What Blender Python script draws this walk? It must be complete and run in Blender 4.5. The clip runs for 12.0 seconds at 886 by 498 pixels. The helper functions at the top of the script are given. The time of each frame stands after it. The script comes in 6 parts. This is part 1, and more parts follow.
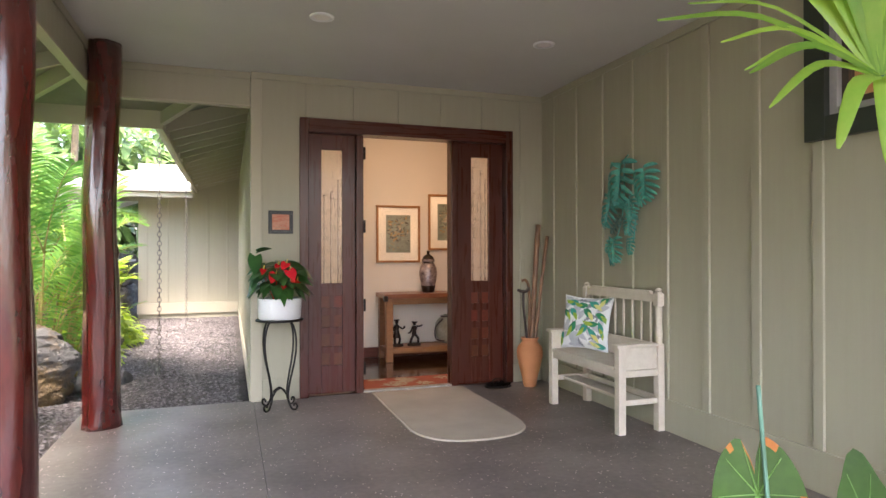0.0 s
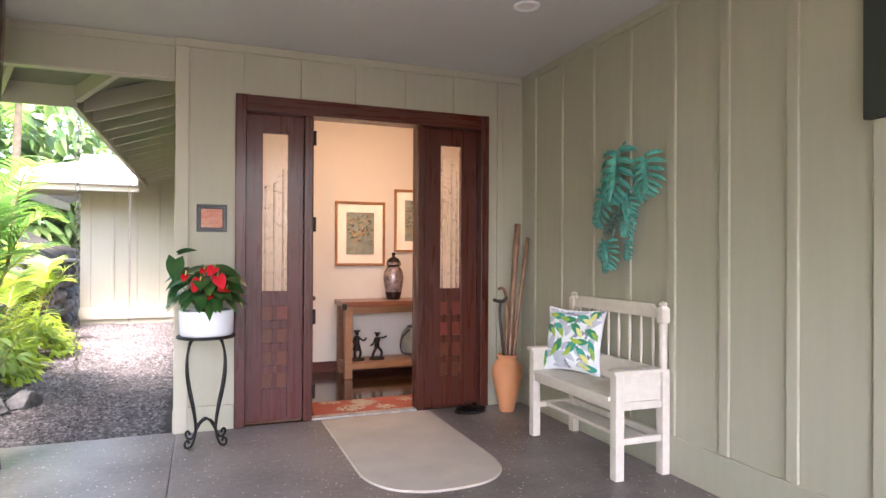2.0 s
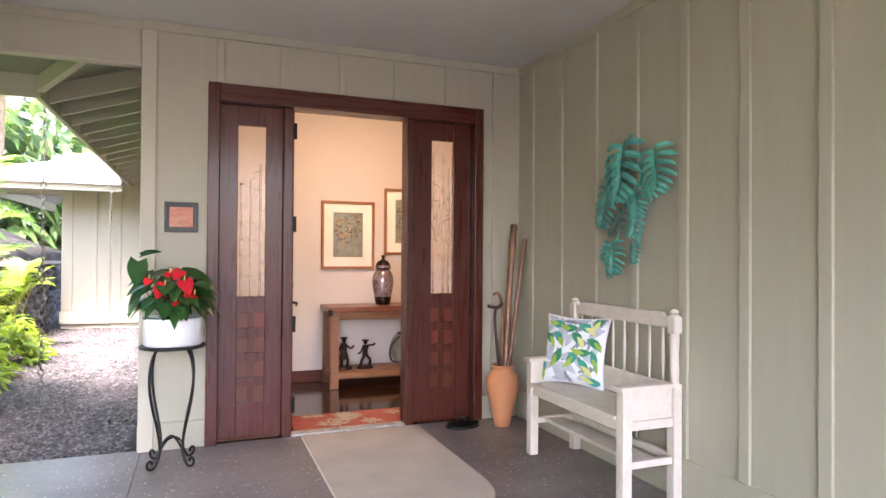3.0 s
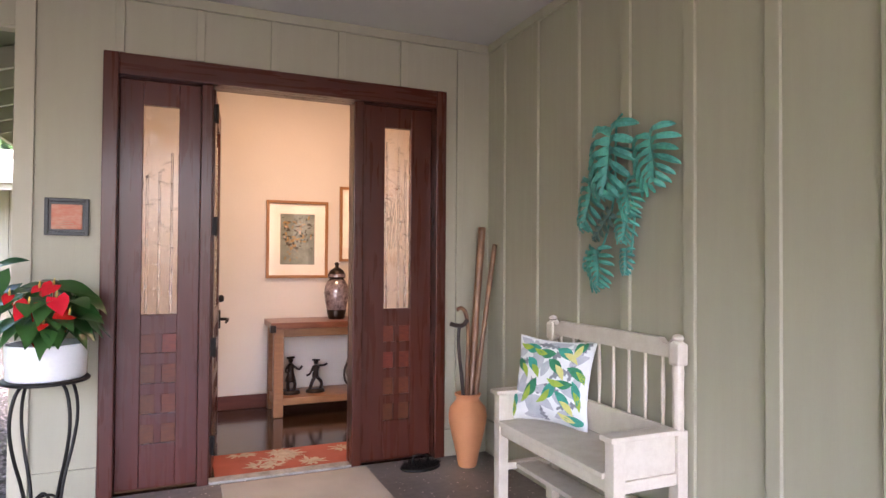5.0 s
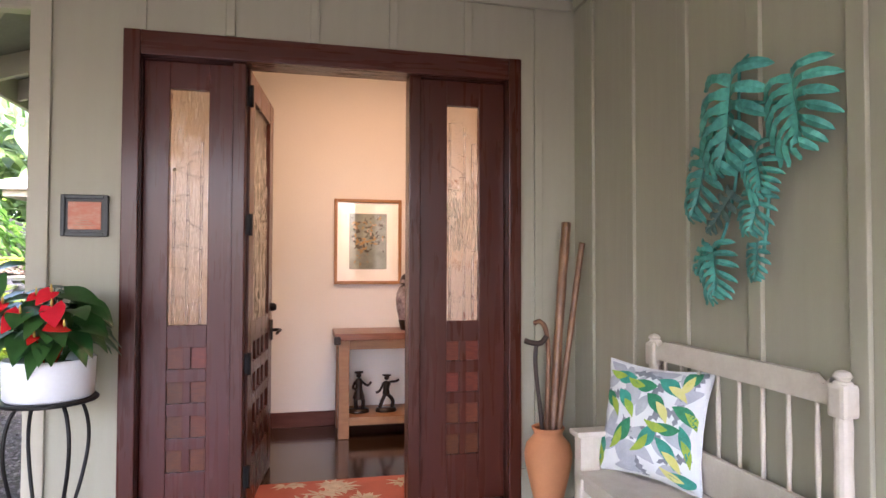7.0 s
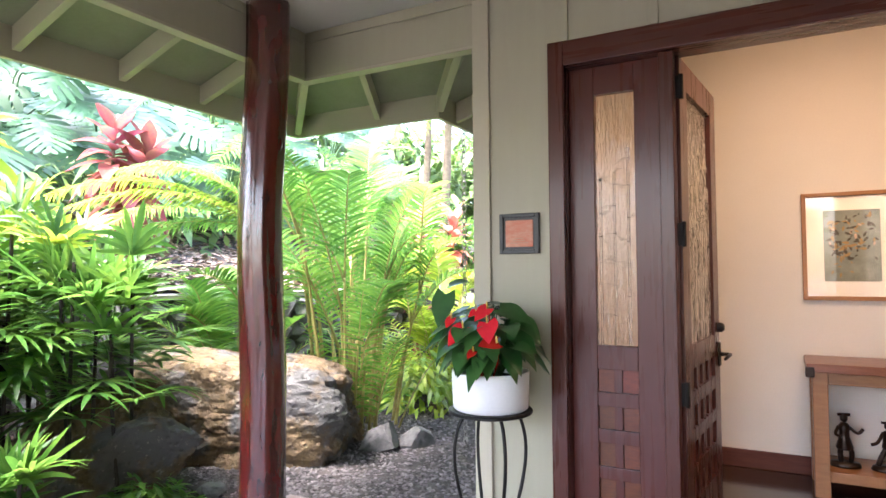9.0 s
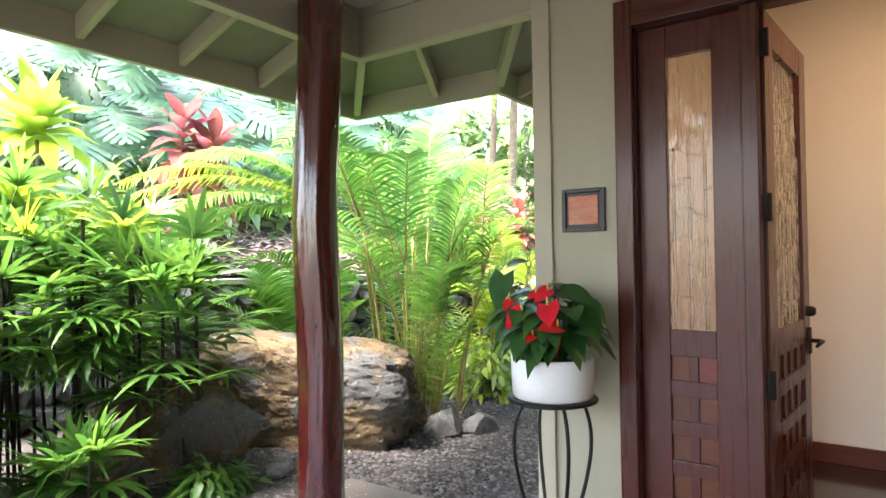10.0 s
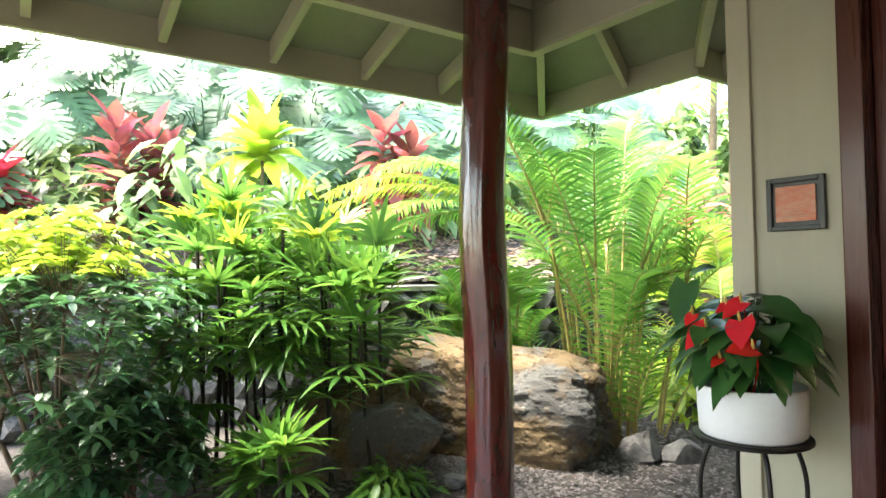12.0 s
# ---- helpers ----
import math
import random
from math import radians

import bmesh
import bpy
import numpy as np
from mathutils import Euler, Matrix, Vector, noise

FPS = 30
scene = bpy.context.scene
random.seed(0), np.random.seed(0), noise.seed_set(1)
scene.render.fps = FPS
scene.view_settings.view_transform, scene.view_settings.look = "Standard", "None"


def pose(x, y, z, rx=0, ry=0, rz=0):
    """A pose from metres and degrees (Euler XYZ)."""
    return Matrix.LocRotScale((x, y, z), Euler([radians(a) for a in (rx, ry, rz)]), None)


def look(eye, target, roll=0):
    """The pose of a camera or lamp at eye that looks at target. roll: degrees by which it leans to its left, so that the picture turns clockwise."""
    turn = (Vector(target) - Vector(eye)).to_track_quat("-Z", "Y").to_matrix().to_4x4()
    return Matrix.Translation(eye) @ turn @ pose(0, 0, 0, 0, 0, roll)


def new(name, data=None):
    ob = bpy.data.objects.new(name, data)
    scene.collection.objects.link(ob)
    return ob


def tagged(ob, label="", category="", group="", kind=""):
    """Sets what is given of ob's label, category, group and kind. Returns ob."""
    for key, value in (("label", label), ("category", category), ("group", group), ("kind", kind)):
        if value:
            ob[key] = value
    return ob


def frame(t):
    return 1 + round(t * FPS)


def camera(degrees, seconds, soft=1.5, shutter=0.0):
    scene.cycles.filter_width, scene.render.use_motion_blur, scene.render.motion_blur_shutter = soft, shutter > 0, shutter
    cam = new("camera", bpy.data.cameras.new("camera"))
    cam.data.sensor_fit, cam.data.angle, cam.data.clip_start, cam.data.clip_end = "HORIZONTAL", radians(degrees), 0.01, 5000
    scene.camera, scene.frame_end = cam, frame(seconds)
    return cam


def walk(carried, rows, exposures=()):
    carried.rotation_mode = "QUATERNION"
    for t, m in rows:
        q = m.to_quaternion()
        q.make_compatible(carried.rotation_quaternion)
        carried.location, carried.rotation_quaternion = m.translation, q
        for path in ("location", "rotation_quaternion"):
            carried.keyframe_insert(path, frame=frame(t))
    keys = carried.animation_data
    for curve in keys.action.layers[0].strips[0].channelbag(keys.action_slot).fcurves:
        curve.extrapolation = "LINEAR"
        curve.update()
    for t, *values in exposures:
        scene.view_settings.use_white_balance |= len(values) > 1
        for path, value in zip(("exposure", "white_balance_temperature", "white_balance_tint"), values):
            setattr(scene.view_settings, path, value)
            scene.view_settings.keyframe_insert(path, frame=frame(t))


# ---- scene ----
cam = camera(71.2, 12.0)
PATH = [
    (0, (0.051, 0.084, 1.341), (0.702, 1.974, 1.351), -0.1),
    (0.5, (0.164, 0.268, 1.335), (0.835, 2.152, 1.341), -0.1),
    (1, (0.23, 0.473, 1.353), (0.931, 2.347, 1.361), 0.1),
    (1.5, (0.318, 0.669, 1.356), (1.03, 2.538, 1.364), 0.1),
    (2, (0.431, 0.862, 1.365), (1.153, 2.727, 1.376), 0.3),
    (2.5, (0.518, 1.035, 1.361), (1.246, 2.897, 1.376), 0.4),
    (4.5, (0.96, 1.674, 1.367), (1.719, 3.525, 1.404), 0.4),
    (5, (1.074, 1.852, 1.385), (1.858, 3.691, 1.422), 0.4),
    (5.5, (1.195, 2.0, 1.378), (1.99, 3.835, 1.421), 0.2),
    (6, (1.363, 2.138, 1.381), (2.145, 3.978, 1.42), 0.1),
    (6.5, (1.487, 2.278, 1.369), (2.179, 4.154, 1.418), 0.2),
    (6.7, (1.52, 2.347, 1.366), (2.128, 4.252, 1.418), 0.2),
    (8.3, (1.704, 2.749, 1.412), (1.14, 4.667, 1.47), -0.3),
    (8.5, (1.69, 2.766, 1.419), (0.989, 4.638, 1.479), -0.4),
    (9, (1.67, 2.862, 1.417), (0.721, 4.62, 1.492), -0.4),
    (9.5, (1.645, 2.973, 1.402), (0.552, 4.647, 1.457), -0.2),
    (10, (1.64, 3.025, 1.391), (0.501, 4.668, 1.421), -0.8),
    (10.5, (1.648, 3.101, 1.387), (0.368, 4.637, 1.433), -1.1),
    (11, (1.674, 3.198, 1.391), (0.194, 4.541, 1.461), -1.1),
    (11.5, (1.704, 3.282, 1.389), (0.11, 4.487, 1.459), -1.1),
    (12, (1.647, 3.363, 1.385), (0.021, 4.527, 1.447), -0.9),
]
EXPOSURES = [(0.0, 3.52, 6500, 19), (0.5, 3.58, 6450, 21), (1.5, 3.90, 6300, 24), (2.5, 4.18, 6150, 26), (6.5, 4.0, 6100, 28), (8.5, 4.12, 5950, 22), (9.5, 3.80, 6100, 17), (12.0, 3.60, 6600, 6)]
walk(cam, [(t, look(eye, target, roll)) for t, eye, target, roll in PATH],
     exposures=EXPOSURES)

# ---- light ----
world = bpy.data.worlds.new("sky")
scene.world = world
world.use_nodes = True
wn = world.node_tree.nodes
sky = wn.new("ShaderNodeTexSky")
sky.sky_type = "NISHITA"
sky.sun_disc = False
sky.sun_elevation, sky.sun_rotation = radians(63), radians(214)
sky.air_density, sky.dust_density, sky.ozone_density = 1.2, 4.0, 1.0
wn["Background"].inputs["Strength"].default_value = 0.15
world.node_tree.links.new(sky.outputs[0], wn["Background"].inputs["Color"])


def lamp(name, kind, power, place, target, colour=(1, 1, 1), size=0.3):
    data = bpy.data.lights.new(name, kind)
    data.energy, data.color = power, colour
    if kind == "AREA":
        data.shape, data.size = "DISK", size
    elif kind == "SUN":
        data.angle = size
    else:
        data.shadow_soft_size = size
    ob = new(name, data)
    ob.matrix_world = look(place, target)
    return ob


# sun behind thin cloud, from the garden side
lamp("sun", "SUN", 2.05, (-3.4, -5.0, 12.0), (0, 0, 0), (1.0, 0.95, 0.87), radians(22))
# warm lamps of the house
lamp("foyer_lamp", "AREA", 2.75, (2.15, 6.32, 3.02), (2.15, 6.75, 0), (1.0, 0.65, 0.35), 0.6)
lamp("room_lamp", "AREA", 3.6, (4.7, 2.6, 1.1), (4.7, 2.6, 3.4), (1.0, 0.46, 0.16), 0.4)

# ---- materials ----
def material(name, base, rough=0.6, metal=0.0, vary=0.15, scale=6.0, grain=60.0, stretch=(1, 1, 1), bump=0.15,
             depth=0.004, coat=0.0, spec=0.5, tint=None, leafy=0.0, random_amount=0.0, island=False):
    """Principled material with broad variation, fine grain and relief, in the thing's own space."""
    m = bpy.data.materials.new(name)
    m.use_nodes = True
    n, link = m.node_tree.nodes, m.node_tree.links
    bsdf, out = n["Principled BSDF"], n["Material Output"]
    tc, mp = n.new("ShaderNodeTexCoord"), n.new("ShaderNodeMapping")
    mp.inputs["Scale"].default_value = stretch
    link.new(tc.outputs["Object"], mp.inputs["Vector"])
    broad, fine = n.new("ShaderNodeTexNoise"), n.new("ShaderNodeTexNoise")
    broad.inputs["Scale"].default_value, broad.inputs["Detail"].default_value = scale, 4
    fine.inputs["Scale"].default_value, fine.inputs["Detail"].default_value = grain, 3
    for t in (broad, fine):
        link.new(mp.outputs[0], t.inputs["Vector"])
    tint = tint or tuple(c * 0.45 for c in base)
    ramp = n.new("ShaderNodeMapRange")
    ramp.inputs["From Min"].default_value, ramp.inputs["From Max"].default_value = 0.3, 0.7
    add = n.new("ShaderNodeMath")
    add.operation = "ADD"
    link.new(broad.outputs["Fac"], add.inputs[0])
    half = n.new("ShaderNodeMath")
    half.operation = "MULTIPLY_ADD"
    half.inputs[1].default_value, half.inputs[2].default_value = 0.5, -0.25
    link.new(fine.outputs["Fac"], half.inputs[0])
    link.new(half.outputs[0], add.inputs[1])
    link.new(add.outputs[0], ramp.inputs["Value"])
    ramp.inputs["To Max"].default_value = min(1.0, vary * 2)
    mix = n.new("ShaderNodeMix")
    mix.data_type = "RGBA"
    mix.inputs["A"].default_value, mix.inputs["B"].default_value = (*base, 1), (*tint, 1)
    link.new(ramp.outputs[0], mix.inputs["Factor"])
    colour = mix.outputs["Result"]
    if random_amount:
        if island:
            both_r = n.new("ShaderNodeMath")
            both_r.operation = "ADD"
            link.new(n.new("ShaderNodeNewGeometry").outputs["Random Per Island"], both_r.inputs[0])
            link.new(n.new("ShaderNodeObjectInfo").outputs["Random"], both_r.inputs[1])
            part_r = n.new("ShaderNodeMath")
            part_r.operation = "FRACT"
            link.new(both_r.outputs[0], part_r.inputs[0])
            r = part_r.outputs[0]
        else:
            r = n.new("ShaderNodeObjectInfo").outputs["Random"]
        hs, mr = n.new("ShaderNodeHueSaturation"), n.new("ShaderNodeMapRange")
        mr.inputs["To Min"].default_value, mr.inputs["To Max"].default_value = 1 - random_amount, 1 + random_amount
        link.new(r, mr.inputs["Value"])
        link.new(mr.outputs[0], hs.inputs["Value"])
        mh = n.new("ShaderNodeMapRange")
        mh.inputs["To Min"].default_value, mh.inputs["To Max"].default_value = 0.5 + 0.05 * random_amount, 0.5 - 0.05 * random_amount
        link.new(r, mh.inputs["Value"])
        link.new(mh.outputs[0], hs.inputs["Hue"])
        link.new(colour, hs.inputs["Color"])
        colour = hs.outputs["Color"]
    link.new(colour, bsdf.inputs["Base Color"])
    bsdf.inputs["Metallic"].default_value = metal
    bsdf.inputs["Specular IOR Level"].default_value = spec
    bsdf.inputs["Coat Weight"].default_value = coat
    bsdf.inputs["Coat Roughness"].default_value = 0.12
    rr = n.new("ShaderNodeMapRange")
    rr.inputs["To Min"].default_value, rr.inputs["To Max"].default_value = max(0.03, rough * 0.8), min(1, rough * 1.2)
    link.new(broad.outputs["Fac"], rr.inputs["Value"])
    link.new(rr.outputs[0], bsdf.inputs["Roughness"])
    if bump:
        b = n.new("ShaderNodeBump")
        b.inputs["Strength"].default_value, b.inputs["Distance"].default_value = bump, depth
        link.new(add.outputs[0], b.inputs["Height"])
        link.new(b.outputs[0], bsdf.inputs["Normal"])
    if leafy:
        tr, ms = n.new("ShaderNodeBsdfTranslucent"), n.new("ShaderNodeMixShader")
        warm = n.new("ShaderNodeHueSaturation")
        warm.inputs["Hue"].default_value, warm.inputs["Value"].default_value = 0.485, 1.7
        link.new(colour, warm.inputs["Color"])
        link.new(warm.outputs[0], tr.inputs["Color"])
        ms.inputs[0].default_value = leafy
        link.new(bsdf.outputs[0], ms.inputs[1])
        link.new(tr.outputs[0], ms.inputs[2])
        link.new(ms.outputs[0], out.inputs["Surface"])
    return m


def speckled(name, base, spots, rough, size=90.0, amount=0.30, scale=1.5, tint=None):
    """Ground concrete with pale chips."""
    m = material(name, base, rough, vary=0.35, scale=scale, grain=25, bump=0.3, depth=0.002, tint=tint)
    n, link = m.node_tree.nodes, m.node_tree.links
    bsdf = n["Principled BSDF"]
    was = bsdf.inputs["Base Color"].links[0].from_socket
    v, tc = n.new("ShaderNodeTexVoronoi"), n.new("ShaderNodeTexCoord")
    v.inputs["Scale"].default_value = size
    link.new(tc.outputs["Object"], v.inputs["Vector"])
    lt = n.new("ShaderNodeMath")
    lt.operation = "LESS_THAN"
    link.new(v.outputs["Distance"], lt.inputs[0])
    sep = n.new("ShaderNodeSeparateColor")
    link.new(v.outputs["Color"], sep.inputs[0])
    mul = n.new("ShaderNodeMath")
    mul.operation = "MULTIPLY"
    mul.inputs[1].default_value = amount
    link.new(sep.outputs[0], mul.inputs[0])
    link.new(mul.outputs[0], lt.inputs[1])
    gate = n.new("ShaderNodeMath")
    gate.operation = "GREATER_THAN"
    gate.inputs[1].default_value = 0.72
    link.new(sep.outputs[1], gate.inputs[0])
    both = n.new("ShaderNodeMath")
    both.operation = "MULTIPLY"
    link.new(lt.outputs[0], both.inputs[0])
    link.new(gate.outputs[0], both.inputs[1])
    mix = n.new("ShaderNodeMix")
    mix.data_type = "RGBA"
    mix.inputs["B"].default_value = (*spots, 1)
    link.new(both.outputs[0], mix.inputs["Factor"])
    link.new(was, mix.inputs["A"])
    link.new(mix.outputs["Result"], bsdf.inputs["Base Color"])
    return m


def pitted_rock(name, warm, dark, crust):
    """Broken volcanic stone: warm pitted faces under patches of grey weathered crust."""
    m = bpy.data.materials.new(name)
    m.use_nodes = True
    n, link = m.node_tree.nodes, m.node_tree.links
    bsdf = n["Principled BSDF"]
    tc = n.new("ShaderNodeTexCoord")

    def noise_at(scale, detail, rough=0.6):
        t = n.new("ShaderNodeTexNoise")
        t.inputs["Scale"].default_value, t.inputs["Detail"].default_value, t.inputs["Roughness"].default_value = scale, detail, rough
        link.new(tc.outputs["Object"], t.inputs["Vector"])
        return t.outputs["Fac"]

    def spread(value, lo, hi):
        r = n.new("ShaderNodeMapRange")
        r.inputs["From Min"].default_value, r.inputs["From Max"].default_value = lo, hi
        link.new(value, r.inputs["Value"])
        return r.outputs[0]

    def blend(fac, a, b):
        x = n.new("ShaderNodeMix")
        x.data_type = "RGBA"
        for socket, c in (("A", a), ("B", b)):
            if isinstance(c, tuple):
                x.inputs[socket].default_value = (*c, 1)
            else:
                link.new(c, x.inputs[socket])
        link.new(fac, x.inputs["Factor"])
        return x.outputs["Result"]

    pits = n.new("ShaderNodeTexVoronoi")
    pits.inputs["Scale"].default_value = 22
    link.new(tc.outputs["Object"], pits.inputs["Vector"])
    hollow = spread(pits.outputs["Distance"], 0.10, 0.42)
    lumps = noise_at(7, 8, 0.7)
    colour = blend(spread(lumps, 0.38, 0.66), dark, warm)
    colour = blend(hollow, dark, colour)
    colour = blend(spread(noise_at(1.7, 5, 0.65), 0.48, 0.57), colour, crust)
    colour = blend(spread(noise_at(30, 4), 0.62, 0.80), colour, (0.30, 0.27, 0.22))
    link.new(colour, bsdf.inputs["Base Color"])
    bsdf.inputs["Roughness"].default_value = 0.93
    total = n.new("ShaderNodeMath")
    total.operation = "MULTIPLY_ADD"
    total.inputs[1].default_value = 0.35
    link.new(hollow, total.inputs[0])
    link.new(lumps, total.inputs[2])
    b = n.new("ShaderNodeBump")
    b.inputs["Strength"].default_value, b.inputs["Distance"].default_value = 0.9, 0.03
    link.new(total.outputs[0], b.inputs["Height"])
    link.new(b.outputs[0], bsdf.inputs["Normal"])
    return m


def glass(name, colour=(1, 1, 1), rough=0.05, bump=0.0, scale=(30, 30, 8)):
    m = bpy.data.materials.new(name)
    m.use_nodes = True
    n, link = m.node_tree.nodes, m.node_tree.links
    b = n["Principled BSDF"]
    b.inputs["Base Color"].default_value = (*colour, 1)
    b.inputs["Transmission Weight"].default_value = 1
    b.inputs["Roughness"].default_value = rough
    b.inputs["IOR"].default_value = 1.45
    if bump:
        tc, mp, ns, bp = (n.new("ShaderNode" + k) for k in ("TexCoord", "Mapping", "TexNoise", "Bump"))
        mp.inputs["Scale"].default_value = scale
        link.new(tc.outputs["Object"], mp.inputs[0])
        link.new(mp.outputs[0], ns.inputs["Vector"])
        ns.inputs["Scale"].default_value, ns.inputs["Detail"].default_value = 1.0, 2
        bp.inputs["Strength"].default_value, bp.inputs["Distance"].default_value = bump, 0.01
        link.new(ns.outputs["Fac"], bp.inputs["Height"])
        link.new(bp.outputs[0], b.inputs["Normal"])
    return m


SAGE = material("sage_paint", (0.362, 0.340, 0.247), 0.55, vary=0.10, scale=2.5, grain=40, stretch=(9, 9, 0.6), bump=0.25, depth=0.003, tint=(0.30, 0.273, 0.200))
SAGE_TRIM = material("sage_trim_paint", (0.42, 0.385, 0.285), 0.5, vary=0.10, scale=3, grain=50, bump=0.12, depth=0.002, tint=(0.33, 0.31, 0.235))
CEILING = material("ceiling_paint", (0.54, 0.535, 0.495), 0.7, vary=0.06, scale=1.2, grain=120, bump=0.06, depth=0.001)
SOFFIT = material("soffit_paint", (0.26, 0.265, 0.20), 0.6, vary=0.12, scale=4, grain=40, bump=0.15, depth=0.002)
CONCRETE = speckled("porch_concrete", (0.19, 0.160, 0.140), (0.54, 0.43, 0.39), 0.42, size=46.0, amount=0.32, tint=(0.072, 0.057, 0.049))
MAHOGANY = material("mahogany", (0.072, 0.016, 0.009), 0.28, vary=0.10, scale=4, grain=18, stretch=(7, 7, 0.4), bump=0.03, depth=0.002, coat=0.10, spec=0.32, tint=(0.040, 0.010, 0.007), random_amount=0.10)
MAHOGANY_RAIL = material("mahogany_rail", (0.072, 0.016, 0.009), 0.28, vary=0.15, scale=5, grain=24, stretch=(0.5, 10, 10), bump=0.08, depth=0.002, coat=0.10, spec=0.32, tint=(0.040, 0.010, 0.007))
PANEL_WOOD = material("red_panel_wood", (0.165, 0.044, 0.018), 0.32, vary=0.4, scale=7, grain=50, stretch=(3, 14, 14), bump=0.12, depth=0.002, coat=0.06, spec=0.3, tint=(0.07, 0.016, 0.011), random_amount=0.28)
POST_WOOD = material("varnished_log", (0.095, 0.012, 0.009), 0.17, vary=0.32, scale=2.2, grain=10, stretch=(3, 3, 0.9), bump=0.5, depth=0.016, coat=0.8, tint=(0.024, 0.006, 0.006))
IRON = material("black_iron", (0.018, 0.017, 0.016), 0.45, 0.6, vary=0.3, scale=20, grain=150, bump=0.2, depth=0.001)
BRONZE = material("dark_bronze", (0.030, 0.018, 0.012), 0.35, 0.7, vary=0.4, scale=20, grain=80, bump=0.2, depth=0.002, tint=(0.015, 0.010, 0.008))
WHITE_POT = material("white_ceramic", (0.78, 0.78, 0.77), 0.35, vary=0.06, scale=6, grain=60, bump=0.05, depth=0.001)
BENCH_PAINT = material("antique_white_paint", (0.61, 0.545, 0.445), 0.5, vary=0.16, scale=5, grain=30, stretch=(3, 3, 3), bump=0.2, depth=0.002, tint=(0.42, 0.34, 0.25))
TERRACOTTA = material("terracotta", (0.56, 0.235, 0.10), 0.75, vary=0.15, scale=5, grain=60, bump=0.15, depth=0.002, tint=(0.42, 0.17, 0.08))
STICK = material("polished_stick", (0.27, 0.13, 0.055), 0.4, vary=0.4, scale=6, grain=30, stretch=(4, 4, 0.8), bump=0.3, depth=0.004, tint=(0.07, 0.03, 0.015))
STICK_DARK = material("dark_stick", (0.045, 0.026, 0.018), 0.45, vary=0.4, scale=8, grain=40, bump=0.3, depth=0.004)
MAT_FIBRE = material("woven_mat", (0.43, 0.36, 0.28), 0.95, vary=0.22, scale=3.5, grain=220, bump=0.5, depth=0.003, tint=(0.30, 0.26, 0.20))
INNER_WALL = material("cream_plaster", (0.80, 0.74, 0.66), 0.7, vary=0.05, scale=1.5, grain=90, bump=0.1, depth=0.001)
DARK_FLOOR = material("dark_glossy_floor", (0.050, 0.022, 0.012), 0.16, vary=0.4, scale=3, grain=30, stretch=(1, 6, 1), bump=0.05, depth=0.001, coat=0.5, random_amount=0.2)
SKIRTING = material("red_brown_skirting", (0.13, 0.036, 0.022), 0.5, vary=0.25, scale=4, grain=40, stretch=(1, 8, 8), bump=0.08, spec=0.25)
RUG_RED = material("terracotta_rug", (0.42, 0.105, 0.055), 0.95, vary=0.2, scale=6, grain=200, bump=0.5, depth=0.003)
RUG_CREAM = material("cream_rug_pile", (0.55, 0.44, 0.30), 0.95, vary=0.25, scale=20, grain=200, bump=0.5, depth=0.003)
PINE = material("honey_wood", (0.33, 0.155, 0.062), 0.42, vary=0.3, scale=4, grain=40, stretch=(2, 10, 10), bump=0.15, depth=0.002, tint=(0.20, 0.085, 0.035))
PINE_TOP = material("reddish_table_wood", (0.25, 0.085, 0.036), 0.35, vary=0.3, scale=4, grain=40, stretch=(2, 10, 10), bump=0.12, depth=0.002, coat=0.2)
FRAME_WOOD = material("oak_frame", (0.40, 0.185, 0.060), 0.4, vary=0.2, scale=8, grain=60, bump=0.1, depth=0.001)
PAPER = material("mat_board", (0.74, 0.71, 0.66), 0.8, vary=0.04, scale=4, grain=200, bump=0.05)
GREEN_FRAME = material("dark_green_window_paint", (0.024, 0.030, 0.024), 0.5, vary=0.15, scale=6, grain=60, bump=0.1, depth=0.001)
ALU = material("grey_sash", (0.34, 0.33, 0.32), 0.45, 0.2, vary=0.15, scale=8, grain=60, bump=0.05)
DARK_GASKET = material("dark_sash", (0.05, 0.035, 0.025), 0.5, vary=0.2, scale=8, grain=60, bump=0.05)
VERDIGRIS_DULL = material("grey_verdigris_metal", (0.10, 0.17, 0.145), 0.55, 0.2, vary=0.4, scale=14, grain=60, bump=0.3, depth=0.003, tint=(0.04, 0.09, 0.08))
VERDIGRIS = material("verdigris_metal", (0.095, 0.41, 0.33), 0.45, 0.15, vary=0.45, scale=14, grain=60, bump=0.3, depth=0.003, tint=(0.022, 0.13, 0.11), random_amount=0.15)
CLEAR = glass("clear_glass", rough=0.02)
BAMBOO_GLASS = glass("textured_glass", (0.98, 0.97, 0.94), 0.08, 1.0, (52, 52, 9))
BAMBOO_RELIEF = glass("frosted_relief_glass", (0.97, 0.96, 0.93), 0.07, 0.6, (60, 60, 20))
BAMBOO_RELIEF.node_tree.nodes["Principled BSDF"].inputs["Transmission Weight"].default_value = 0.95
BAMBOO_RELIEF.node_tree.nodes["Principled BSDF"].inputs["IOR"].default_value = 1.25
SMOKE_GLASS = material("iridescent_shell_jar", (0.46, 0.38, 0.38), 0.2, 0.25, vary=0.6, scale=16, grain=60, bump=0.1, coat=0.8, tint=(0.10, 0.075, 0.085))
STEEL_CHAIN = material("weathered_chain", (0.22, 0.20, 0.185), 0.4, 0.8, vary=0.3, scale=20, grain=80, bump=0.1)
